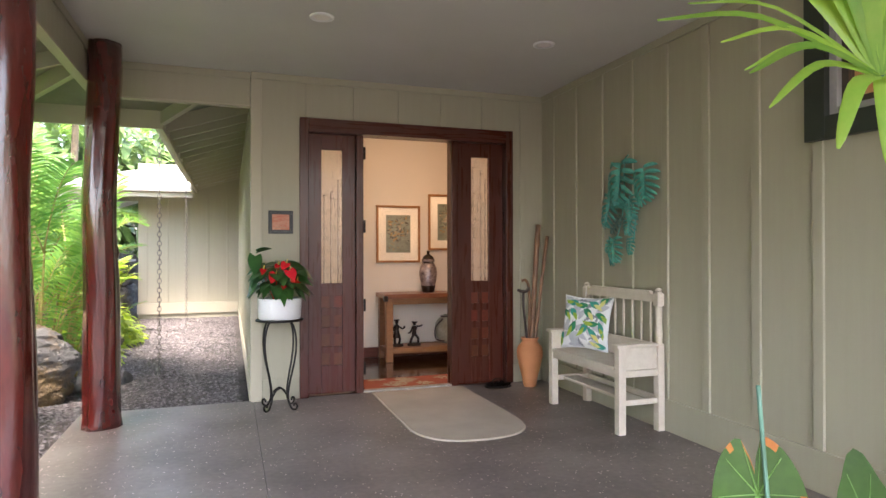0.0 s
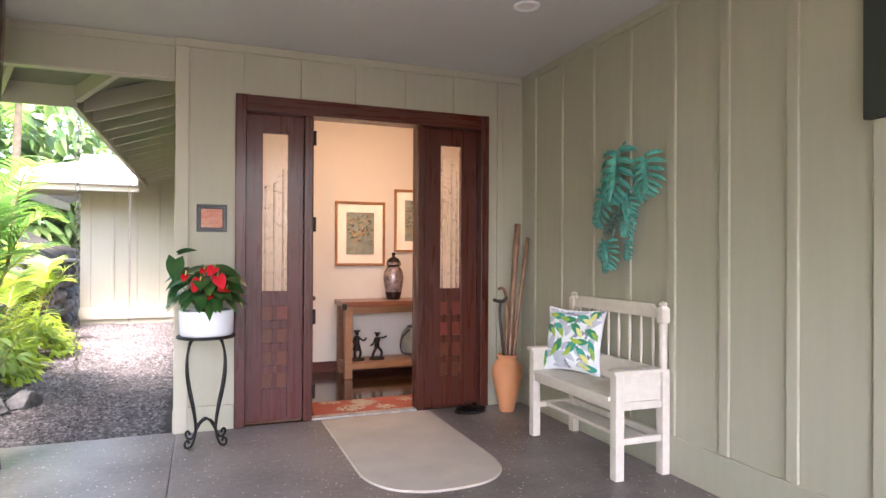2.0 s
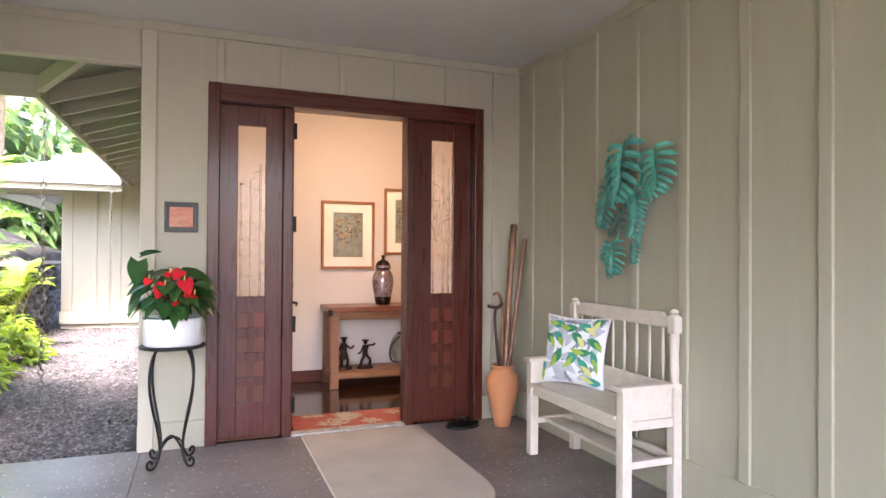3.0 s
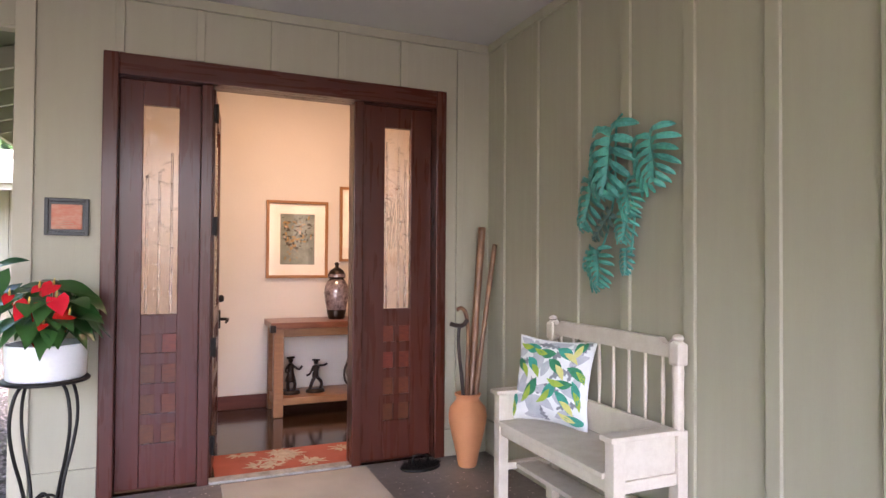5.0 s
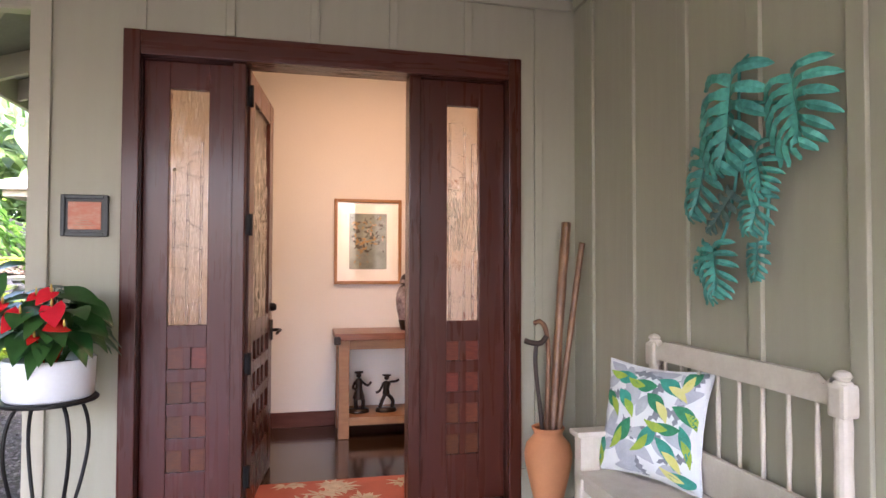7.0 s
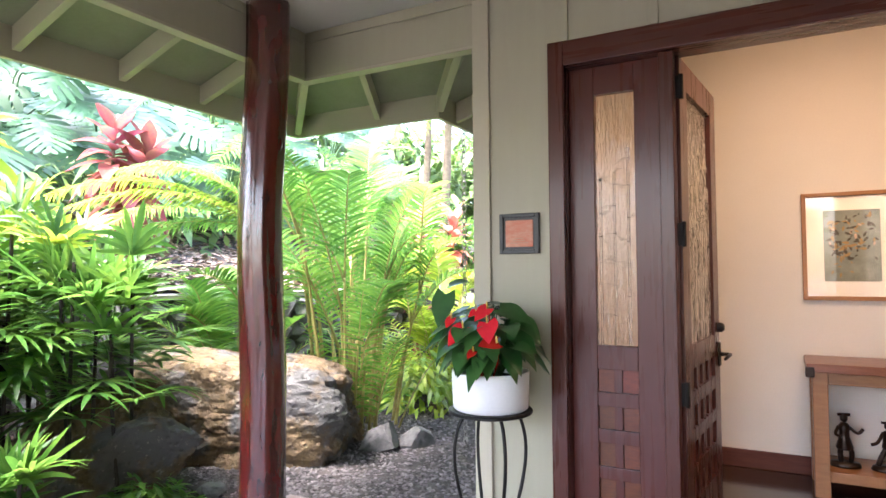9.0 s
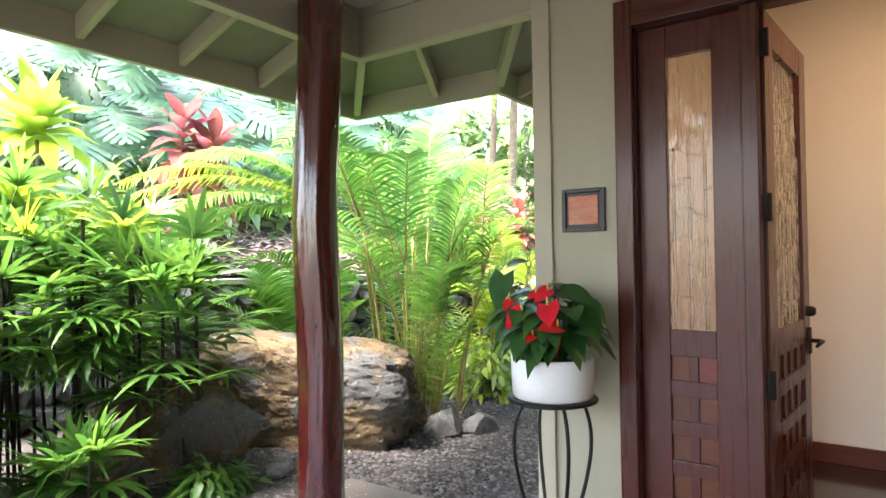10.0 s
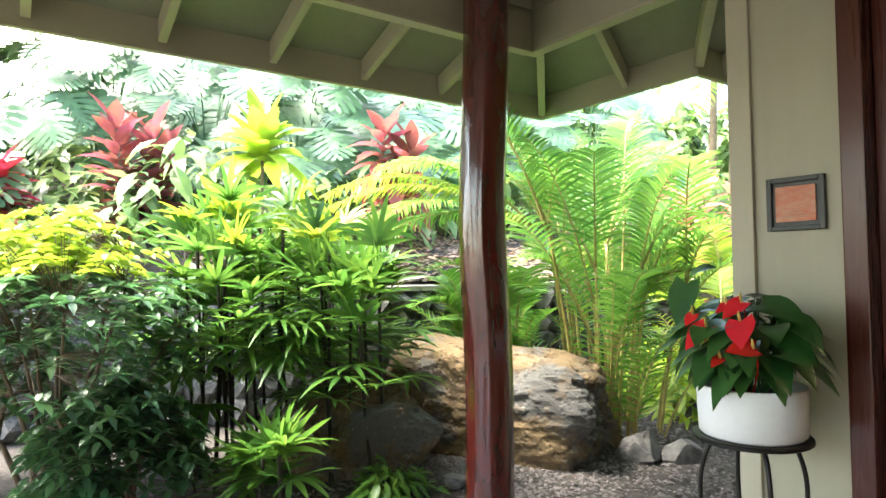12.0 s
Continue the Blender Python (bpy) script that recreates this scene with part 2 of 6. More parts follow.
GUTTER = material("gutter_metal", (0.45, 0.44, 0.40), 0.45, 0.1, vary=0.15, scale=4, grain=50, bump=0.05)
SHINGLE = material("pale_roof", (0.55, 0.54, 0.52), 0.7, vary=0.2, scale=5, grain=40, bump=0.3, depth=0.006)
EARTH = material("dark_soil", (0.062, 0.050, 0.044), 0.95, vary=0.5, scale=2.2, grain=30, bump=0.9, depth=0.03, tint=(0.022, 0.018, 0.016))
GRAVEL = material("lava_gravel", (0.145, 0.130, 0.128), 0.9, vary=0.4, scale=30, grain=90, bump=0.4, depth=0.004, tint=(0.06, 0.052, 0.05), random_amount=0.55, island=True)
MULCH = material("leaf_mulch", (0.36, 0.265, 0.195), 0.95, vary=0.4, scale=20, grain=80, bump=0.4, depth=0.004, random_amount=0.5, island=True)
BOULDER = pitted_rock("ochre_boulder", (0.180, 0.122, 0.056), (0.090, 0.060, 0.032), (0.085, 0.082, 0.078))
LAVA = material("grey_lava_rock", (0.125, 0.12, 0.115), 0.9, vary=0.5, scale=4, grain=25, bump=0.9, depth=0.02, tint=(0.05, 0.05, 0.05), random_amount=0.35)
PICTURE = {k: material("print_" + k, c, 0.7, vary=0.3, scale=14, grain=80, bump=0.0) for k, c in
           (("grey", (0.22, 0.25, 0.22)), ("ochre", (0.34, 0.22, 0.09)), ("dark", (0.06, 0.055, 0.04)), ("pink", (0.55, 0.38, 0.30)))}
RED_CLAY = material("red_clay_tile", (0.50, 0.13, 0.065), 0.6, vary=0.5, scale=9, grain=40, stretch=(1, 1, 3), bump=0.1, tint=(0.55, 0.30, 0.20))
PLAQUE_FRAME = material("pewter_frame", (0.045, 0.048, 0.047), 0.45, 0.2, vary=0.25, scale=20, grain=90, bump=0.1)


def leaf_material(name, base, tint, rough=0.4, leafy=0.42, rnd=0.3):
    return material(name, base, rough, vary=0.3, scale=6, grain=40, bump=0.15, depth=0.002, tint=tint, leafy=leafy, random_amount=rnd, island=True)


ARECA = leaf_material("areca_leaf", (0.088, 0.235, 0.040), (0.165, 0.285, 0.045), 0.4, 0.5)
ARECA_STEM = material("areca_cane", (0.32, 0.30, 0.085), 0.5, vary=0.4, scale=8, grain=30, stretch=(1, 1, 3), bump=0.1, tint=(0.25, 0.17, 0.055))
RHAPIS = leaf_material("lady_palm_leaf", (0.052, 0.150, 0.026), (0.110, 0.215, 0.026), 0.4, 0.46)
CANE = material("dark_fibrous_cane", (0.030, 0.022, 0.015), 0.8, vary=0.4, scale=20, grain=60, bump=0.6, depth=0.004)
SCHEFFLERA = leaf_material("umbrella_leaf", (0.040, 0.115, 0.050), (0.09, 0.19, 0.055), 0.35)
LIME = leaf_material("lime_leaf", (0.175, 0.30, 0.025), (0.27, 0.31, 0.03))
BARK = material("pale_bark", (0.16, 0.115, 0.075), 0.85, vary=0.35, scale=10, grain=50, bump=0.5, depth=0.004)
TI_RED = leaf_material("ti_red_leaf", (0.20, 0.042, 0.055), (0.27, 0.14, 0.055), 0.35)
TI_PINK = leaf_material("ti_pink_leaf", (0.42, 0.17, 0.13), (0.45, 0.27, 0.10), 0.4)
TI_SCARLET = leaf_material("ti_scarlet_leaf", (0.42, 0.030, 0.035), (0.30, 0.02, 0.03), 0.35)
NEST = leaf_material("nest_fern_leaf", (0.19, 0.33, 0.025), (0.30, 0.36, 0.04), 0.35)
MONSTERA = leaf_material("monstera_leaf", (0.075, 0.165, 0.085), (0.13, 0.22, 0.115), 0.30, 0.25)
ANTH_LEAF = leaf_material("anthurium_leaf", (0.018, 0.070, 0.018), (0.035, 0.11, 0.022), 0.3, 0.15)
ANTH_RED = leaf_material("anthurium_flower", (0.58, 0.022, 0.018), (0.45, 0.012, 0.012), 0.22, 0.1, 0.1)
SPADIX = material("spadix", (0.62, 0.45, 0.10), 0.6, vary=0.2, scale=60, grain=200, bump=0.3)
ALOCASIA = leaf_material("elephant_ear_leaf", (0.045, 0.105, 0.022), (0.026, 0.062, 0.016), 0.38, 0.25, 0.1)
ORANGE_EDGE = leaf_material("scorched_leaf_edge", (0.42, 0.19, 0.035), (0.36, 0.08, 0.02), 0.5, 0.25, 0.1)
TEAL_STALK = material("teal_stalk", (0.095, 0.21, 0.15), 0.4, vary=0.25, scale=10, grain=50, bump=0.1)
FAR_LEAF = leaf_material("hillside_leaf", (0.105, 0.19, 0.065), (0.19, 0.27, 0.07), 0.45, 0.3, 0.45)


# ---- builders ----
def finish(ob, mesh_material, smooth=False):
    ob.data.materials.append(mesh_material)
    if smooth:
        ob.data.polygons.foreach_set("use_smooth", [True] * len(ob.data.polygons))
    return ob


def part(name, bm, mesh_material, parent=None, label="", smooth=False):
    """Links a bmesh as one mesh object, under a thing or under a part of it."""
    me = bpy.data.meshes.new(name)
    bmesh.ops.recalc_face_normals(bm, faces=bm.faces)
    bm.to_mesh(me)
    bm.free()
    ob = new(name, me)
    finish(ob, mesh_material, smooth)
    ob.parent = parent
    return tagged(ob, label)


def raw_part(name, verts, faces, mesh_material, parent=None, smooth=False):
    me = bpy.data.meshes.new(name)
    me.from_pydata(verts, [], faces)
    ob = new(name, me)
    finish(ob, mesh_material, smooth)
    ob.parent = parent
    return ob


def thing(name, label, category, x=0, y=0, z=0, rz=0, group="", kind=""):
    ob = new(name)
    ob.matrix_world = pose(x, y, z, 0, 0, rz)
    ob.empty_display_size = 0.1
    return tagged(ob, label, category, group, kind)


def box(bm, x0, x1, y0, y1, z0, z1, bevel=0.0):
    made = bmesh.ops.create_cube(bm, size=1)["verts"]
    for v in made:
        v.co = ((x0 + x1) / 2 + v.co.x * (x1 - x0), (y0 + y1) / 2 + v.co.y * (y1 - y0), (z0 + z1) / 2 + v.co.z * (z1 - z0))
    if bevel:
        edges = list({e for v in made for e in v.link_edges})
        bmesh.ops.bevel(bm, geom=edges, offset=bevel, segments=2, affect="EDGES", profile=0.6)
    return bm


def boxed(*a, **k):
    return box(bmesh.new(), *a, **k)


def tube(bm, pts, radii, n=8, cap=True):
    """A round tube along points, with its radius at each."""
    pts = [Vector(p) for p in pts]
    if not hasattr(radii, "__len__"):
        radii = [radii] * len(pts)
    side = None
    rings = []
    for i, p in enumerate(pts):
        way = (pts[min(i + 1, len(pts) - 1)] - pts[max(i - 1, 0)]).normalized()
        if side is None:
            side = way.orthogonal().normalized()
        side = (side - way * side.dot(way)).normalized()
        up = way.cross(side)
        rings.append([bm.verts.new(p + radii[i] * (math.cos(a) * side + math.sin(a) * up)) for a in (2 * math.pi * k / n for k in range(n))])
    for a, b in zip(rings, rings[1:]):
        for k in range(n):
            bm.faces.new((a[k], a[(k + 1) % n], b[(k + 1) % n], b[k]))
    if cap:
        bm.faces.new(rings[0][::-1])
        bm.faces.new(rings[-1])
    return bm


def lathe(bm, profile, n=32, x=0, y=0, closed=True):
    rings = []
    for r, z in profile:
        rings.append([bm.verts.new((x + r * math.cos(2 * math.pi * k / n), y + r * math.sin(2 * math.pi * k / n), z)) for k in range(n)])
    for a, b in zip(rings, rings[1:]):
        for k in range(n):
            bm.faces.new((a[k], a[(k + 1) % n], b[(k + 1) % n], b[k]))
    if closed:
        bm.faces.new(rings[0][::-1])
        bm.faces.new(rings[-1])
    return bm


def curve_points(ctrl, n=24):
    """A smooth line through control points."""
    ctrl = [Vector(c) for c in ctrl]
    out = []
    last = len(ctrl) - 1
    for i in range(n + 1):
        u = i / n * last
        k = min(int(u), last - 1)
        f = u - k
        p0, p1, p2, p3 = ctrl[max(k - 1, 0)], ctrl[k], ctrl[k + 1], ctrl[min(k + 2, last)]
        out.append(0.5 * (2 * p1 + (p2 - p0) * f + (2 * p0 - 5 * p1 + 4 * p2 - p3) * f * f + (3 * p1 - p0 - 3 * p2 + p3) * f ** 3))
    return out


def blob(bm, cx, cy, cz, rx, ry, rz, rough=0.2, freq=1.6, sub=3, seed=0, flat=0.0, cuts=0):
    """An uneven stone, cuts: the number of broken flat faces."""
    rnd_cut = random.Random(seed * 13 + 1)
    planes = []
    for _ in range(cuts):
        c = Vector((rnd_cut.gauss(0, 1), rnd_cut.gauss(0, 1), rnd_cut.gauss(0.25, 0.8))).normalized()
        planes.append((c, rnd_cut.uniform(0.52, 0.80)))
    made = bmesh.ops.create_icosphere(bm, subdivisions=sub, radius=1)["verts"]
    for v in made:
        d = v.co.normalized()
        q = d * freq + Vector((seed * 7.1, seed * 3.3, seed * 1.7))
        cell = noise.voronoi(q, distance_metric="DISTANCE", exponent=2.5)[0][0]
        k = 1 + rough * (noise.noise(q) * 1.2 + 0.9 * cell - 0.35) + rough * 0.25 * noise.noise(q * 4) + rough * 0.16 * noise.noise(q * 9) + rough * 0.09 * noise.noise(q * 21)
        p = d * k
        for c, reach in planes:
            over = p.dot(c) - reach - 0.05 * noise.noise(q * 2.5) - 0.02 * noise.noise(q * 8)
            if over > 0:
                p -= c * over * 0.93
        z = p.z
        if flat and z < -flat:
            z = -flat
        v.co = (cx + p.x * rx, cy + p.y * ry, cz + z * rz)
    return bm

# ---- the porch and house ----
WALL_Y, WALL_X, TOP = 5.905, 3.16, 2.968
CORNER_X = 0.25


def structure(name, bm, mesh_material, label, smooth=False):
    ob = part(name, bm, mesh_material, None, label, smooth)
    return tagged(ob, label, name.split("_")[0], "", "structure")


# porch slab in two pours with a narrow joint between them
bm = boxed(-1.12, 0.2475, 0.4, 5.94, -0.22, 0.0, bevel=0.004)
box(bm, 0.2505, 3.3, 1.78, WALL_Y + 0.02, -0.22, 0.0, bevel=0.004)
box(bm, 0.252, 1.30, 0.4, 1.774, -0.22, 0.0, bevel=0.006)
structure("floor", bm, CONCRETE, "dark brushed concrete porch slab with pale chips")
structure("ceiling", boxed(-0.992, WALL_X + 0.15, -0.4, WALL_Y + 0.15, TOP, TOP + 0.12), CEILING, "pale painted flat porch ceiling")

# door wall, with the doorway left open
FX0, FX1, FTOP = 0.657, 2.810, 2.585
bm = boxed(CORNER_X, FX0 + 0.02, WALL_Y, WALL_Y + 0.18, -0.1, 3.4)
box(bm, FX1 - 0.02, WALL_X + 0.2, WALL_Y, WALL_Y + 0.18, -0.1, 3.4)
box(bm, FX0 + 0.02, FX1 - 0.02, WALL_Y, WALL_Y + 0.18, FTOP - 0.02, 3.4)
wall_north = structure("wall_north", bm, SAGE, "sage green board and batten house wall")
for x in (0.718, 1.157, 1.598, 2.032, 2.470):
    part("batten", boxed(x - 0.003, x + 0.045, WALL_Y - 0.02, WALL_Y - 0.001, FTOP + 0.003, TOP - 0.066, bevel=0.004), SAGE, wall_north)
part("batten", boxed(2.898, 2.948, WALL_Y - 0.02, WALL_Y - 0.001, 0.19, TOP - 0.066, bevel=0.004), SAGE, wall_north)
part("corner_board", boxed(CORNER_X - 0.022, 0.324, WALL_Y - 0.022, WALL_Y - 0.001, 0.0, TOP - 0.066, bevel=0.004), SAGE_TRIM, wall_north)
part("frieze_board", boxed(CORNER_X - 0.02, WALL_X - 0.024, WALL_Y - 0.024, WALL_Y - 0.001, TOP - 0.064, TOP - 0.002, bevel=0.004), SAGE, wall_north)
part("skirting_board", boxed(0.327, FX0 - 0.003, WALL_Y - 0.018, WALL_Y - 0.001, 0.0, 0.19, bevel=0.004), SAGE, wall_north)
part("skirting_board", boxed(FX1 + 0.003, WALL_X - 0.024, WALL_Y - 0.018, WALL_Y - 0.001, 0.0, 0.19, bevel=0.004), SAGE, wall_north)

# long wall beside the bench, with its window
WY0, WY1, WZ0, WZ1 = 1.42, 2.72, 1.955, 2.77
bm = boxed(WALL_X, WALL_X + 0.18, -3.0, WY0 + 0.02, -0.1, 3.4)
box(bm, WALL_X, WALL_X + 0.18, WY1 - 0.02, WALL_Y - 0.001, -0.1, 3.4)
box(bm, WALL_X, WALL_X + 0.18, WY0 + 0.02, WY1 - 0.02, -0.1, WZ0 + 0.02)
box(bm, WALL_X, WALL_X + 0.18, WY0 + 0.02, WY1 - 0.02, WZ1 - 0.02, 3.4)
wall_east = structure("wall_east", bm, SAGE, "sage green board and batten wall behind the bench")
for y in (5.665, 5.23, 4.795, 4.365, 3.94, 3.52, 3.09, 2.66, 2.23, 1.80, 1.37, 0.94, 0.51, 0.08, -0.35):
    top = WZ0 - 0.003 if WY0 - 0.05 < y < WY1 else TOP - 0.066
    part("batten", boxed(WALL_X - 0.02, WALL_X - 0.001, y - 0.032, y + 0.032, 0.238, top, bevel=0.004), SAGE, wall_east)
part("frieze_board", boxed(WALL_X - 0.023, WALL_X - 0.001, -3, WALL_Y - 0.025, TOP - 0.064, TOP - 0.002, bevel=0.004), SAGE, wall_east)
part("skirting_board", boxed(WALL_X - 0.022, WALL_X - 0.001, -3, WALL_Y - 0.025, 0.0, 0.235, bevel=0.004), SAGE, wall_east)

win = thing("window_1", "fixed window with a wide dark green frame, glowing warm inside", "window", kind="structure")


def ring(y0, y1, z0, z1, w, x0, x1, bevel=0.003):
    bm = boxed(x0, x1, y0, y0 + w, z0, z1, bevel=bevel)
    box(bm, x0, x1, y1 - w, y1, z0, z1, bevel=bevel)
    box(bm, x0 + 0.002, x1 - 0.002, y0 + w, y1 - w, z0, z0 + w, bevel=bevel)
    box(bm, x0 + 0.002, x1 - 0.002, y0 + w, y1 - w, z1 - w, z1, bevel=bevel)
    return bm


part("window_frame", ring(WY0, WY1, WZ0, WZ1, 0.125, WALL_X - 0.045, WALL_X + 0.05), GREEN_FRAME, win)
part("sash", ring(WY0 + 0.125, WY1 - 0.125, WZ0 + 0.125, WZ1 - 0.125, 0.045, WALL_X - 0.005, WALL_X + 0.06), ALU, win, "grey metal sash")
part("inner_sash", ring(WY0 + 0.17, WY1 - 0.17, WZ0 + 0.17, WZ1 - 0.17, 0.04, WALL_X + 0.03, WALL_X + 0.08), DARK_GASKET, win)
pane = part("pane", boxed(WALL_X + 0.05, WALL_X + 0.056, WY0 + 0.2, WY1 - 0.2, WZ0 + 0.2, WZ1 - 0.2), CLEAR, win)
pane.visible_shadow = False

BZ = 2.675
# side wall running away past the garden path
bm = boxed(CORNER_X, CORNER_X + 0.18, WALL_Y + 0.181, 14.3, -0.1, 3.1)
wall_west = structure("wall_west", bm, SAGE, "sage green side wall along the gravel path")
for k in range(22):
    y = 6.35 + 0.43 * k
    if y < 14.2:
        part("batten", boxed(CORNER_X - 0.02, CORNER_X - 0.001, y, y + 0.05, 0.16, 2.75, bevel=0.004), SAGE, wall_west)
part("skirting_board", boxed(CORNER_X - 0.03, CORNER_X - 0.001, WALL_Y + 0.03, 14.25, -0.04, 0.16, bevel=0.004), SAGE_TRIM, wall_west)
part("corner_board", boxed(CORNER_X - 0.022, CORNER_X - 0.001, WALL_Y + 0.001, WALL_Y + 0.11, 0.0, BZ - 0.022, bevel=0.004), SAGE_TRIM, wall_west)

# beams round the porch
beam = thing("porch_beam", "sage painted porch beams between posts and house", "beam", kind="structure")
part("north_beam", boxed(-1.055, CORNER_X - 0.025, 5.932, 6.0, BZ, TOP + 0.1, bevel=0.004), SAGE, beam)
part("beam_edge", boxed(-1.05, CORNER_X - 0.025, 5.926, 6.006, BZ - 0.018, BZ - 0.001, bevel=0.003), SAGE_TRIM, beam)
part("west_beam", boxed(-1.055, -0.993, -0.4, 5.930, BZ, TOP + 0.1, bevel=0.004), SAGE, beam)
part("beam_edge", boxed(-1.061, -0.987, -0.4, 5.924, BZ - 0.018, BZ - 0.001, bevel=0.003), SAGE_TRIM, beam)
part("beam_frieze", boxed(-0.991, -0.977, -0.4, 5.914, TOP - 0.064, TOP - 0.002, bevel=0.003), SAGE, beam)
part("beam_frieze", boxed(-0.975, CORNER_X - 0.024, 5.916, 5.930, TOP - 0.064, TOP - 0.002, bevel=0.003), SAGE, beam)

# eaves: sloping boards, rafters and fascia
OUT, FZ0, FZ1, RISE = 1.06, 2.61, 2.79, 0.33
EX, EY, SX = -1.0 - OUT, 6.0 + OUT, -0.64
eave = thing("porch_roof", "overhanging eaves with exposed sage rafters", "roof", kind="structure")


def soffit_z(d):
    """Height of the underside of the roof boards, d metres in from the fascia."""
    return FZ1 - 0.01 + RISE * d


def slab(bm, quad, thick=0.05):
    low = [bm.verts.new(p) for p in quad]
    high = [bm.verts.new((p[0], p[1], p[2] + thick)) for p in quad]
    bm.faces.new(low)
    bm.faces.new(high[::-1])
    n = len(quad)
    for k in range(n):
        bm.faces.new((low[k], low[(k + 1) % n], high[(k + 1) % n], high[k]))
    return bm


IN = OUT + 1.6
zi, ze = soffit_z(IN), soffit_z(0)
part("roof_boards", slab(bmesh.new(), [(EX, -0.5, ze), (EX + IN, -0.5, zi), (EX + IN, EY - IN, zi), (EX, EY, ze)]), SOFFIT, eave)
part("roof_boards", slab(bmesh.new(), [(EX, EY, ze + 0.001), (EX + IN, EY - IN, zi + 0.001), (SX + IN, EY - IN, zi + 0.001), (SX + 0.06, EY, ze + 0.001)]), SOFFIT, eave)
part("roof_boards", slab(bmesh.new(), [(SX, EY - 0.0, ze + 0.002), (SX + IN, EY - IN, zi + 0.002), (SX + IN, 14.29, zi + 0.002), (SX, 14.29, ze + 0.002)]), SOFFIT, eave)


def rafter(a, b, w=0.045, h=0.13):
    """A rafter under the boards from a (at the fascia) to b (over the beam); points are (x, y, inset)."""
    pa, pb = Vector((a[0], a[1], soffit_z(a[2]) - 0.004)), Vector((b[0], b[1], soffit_z(b[2]) - 0.004))
    side = Vector((0, 0, 1)).cross(pb - pa).normalized() * w / 2
    bm = bmesh.new()
    r = [[bm.verts.new(p + s + d) for s, d in ((side, Vector((0, 0, 0))), (-side, Vector((0, 0, 0))), (-side, Vector((0, 0, -h))), (side, Vector((0, 0, -h))))] for p in (pa, pb)]
    for k in range(4):
        bm.faces.new((r[0][k], r[0][(k + 1) % 4], r[1][(k + 1) % 4], r[1][k]))
    bm.faces.new(r[0][::-1])
    bm.faces.new(r[1])
    return part("rafter", bm, SAGE_TRIM, eave)


for k in range(10):
    y = 5.985 - 0.632 * k
    rafter((EX + 0.045, y, 0.045), (-1.04, y, OUT - 0.02))
rafter((-1.17, EY - 0.045, 0.045), (-0.72, 5.98, OUT + 0.02))
rafter((EX + 0.045, EY - 0.045, 0.045), (-0.97, 5.97, OUT + 0.03), 0.055, 0.16)
rafter((-0.60, EY - 0.03, 0.03), (0.22, 5.99, OUT), 0.055, 0.13)
for k in range(14):
    y = 7.32 + 0.50 * k
    rafter((SX + 0.045, y, 0.045), (CORNER_X + 0.02, y, CORNER_X - SX), 0.045, 0.16)
part("fascia", boxed(EX, EX + 0.04, -0.5, EY, FZ0, FZ1 + 0.05, bevel=0.004), SAGE_TRIM, eave)
part("fascia", boxed(EX + 0.042, SX + 0.04, EY - 0.04, EY, FZ0, FZ1 + 0.05, bevel=0.004), SAGE_TRIM, eave)
part("fascia", boxed(SX, SX + 0.04, EY + 0.002, 14.29, FZ0, FZ1 + 0.05, bevel=0.004), SAGE_TRIM, eave)
bm = boxed(SX - 0.10, SX - 0.003, EY + 0.01, 13.08, FZ0 + 0.10, FZ1 + 0.03, bevel=0.015)
part("gutter", bm, GUTTER, eave, "pale metal gutter")
# roof over the porch, closing it from the sky
part("upper_roof", slab(bmesh.new(), [(-1.0, -0.5, TOP + 0.14), (3.5, -0.5, 4.3), (3.5, 6.0, 4.3), (-1.0, 6.0, TOP + 0.14)], 0.06), SHINGLE, eave)
part("upper_roof", slab(bmesh.new(), [(0.2, 5.9, 3.72), (6.5, 5.9, 3.72), (6.5, 8.3, 3.72), (0.2, 8.3, 3.72)], 0.06), SHINGLE, eave)
part("upper_roof", slab(bmesh.new(), [(3.0, -0.5, 3.8), (6.5, -0.5, 3.8), (6.5, 5.95, 3.8), (3.0, 5.95, 3.8)], 0.06), SHINGLE, eave)

# the far wing across the path
far = thing("far_wing", "pale sage wing of the house across the path", "house", kind="structure")
bm = boxed(-1.75, 2.0, 14.31, 14.5, -0.1, 3.2)
far_wall = part("wall", bm, SAGE, far)
for k in range(5):
    x = -1.62 + 0.40 * k
    part("batten", boxed(x, x + 0.05, 14.285, 14.309, 0.28, 2.75, bevel=0.004), SAGE, far_wall)
part("skirting_board", boxed(-1.77, CORNER_X - 0.035, 14.27, 14.309, 0.05, 0.28, bevel=0.005), SAGE_TRIM, far_wall)
GY = 13.2
roof = slab(bmesh.new(), [(-2.95, GY, 2.63), (SX - 0.01, GY, 2.63), (2.2, GY + 2.9, 3.6), (-0.05, GY + 2.9, 3.6)], 0.05)
slab(roof, [(-2.95, GY, 2.625), (-0.05, GY + 2.9, 3.595), (-0.05, 20.0, 3.595), (-2.95, 20.0, 2.625)], 0.05)
far_roof = part("roof", roof, SHINGLE, far)
part("gutter", boxed(-3.02, SX - 0.012, GY - 0.11, GY - 0.004, 2.52, 2.66, bevel=0.02), GUTTER, far_roof)
part("fascia", boxed(-2.96, SX - 0.012, GY, GY + 0.04, 2.42, 2.62, bevel=0.004), SAGE_TRIM, far_roof)
part("fascia", boxed(-2.96, -2.92, GY + 0.042, 20, 2.42, 2.62, bevel=0.004), SAGE_TRIM, far_roof)
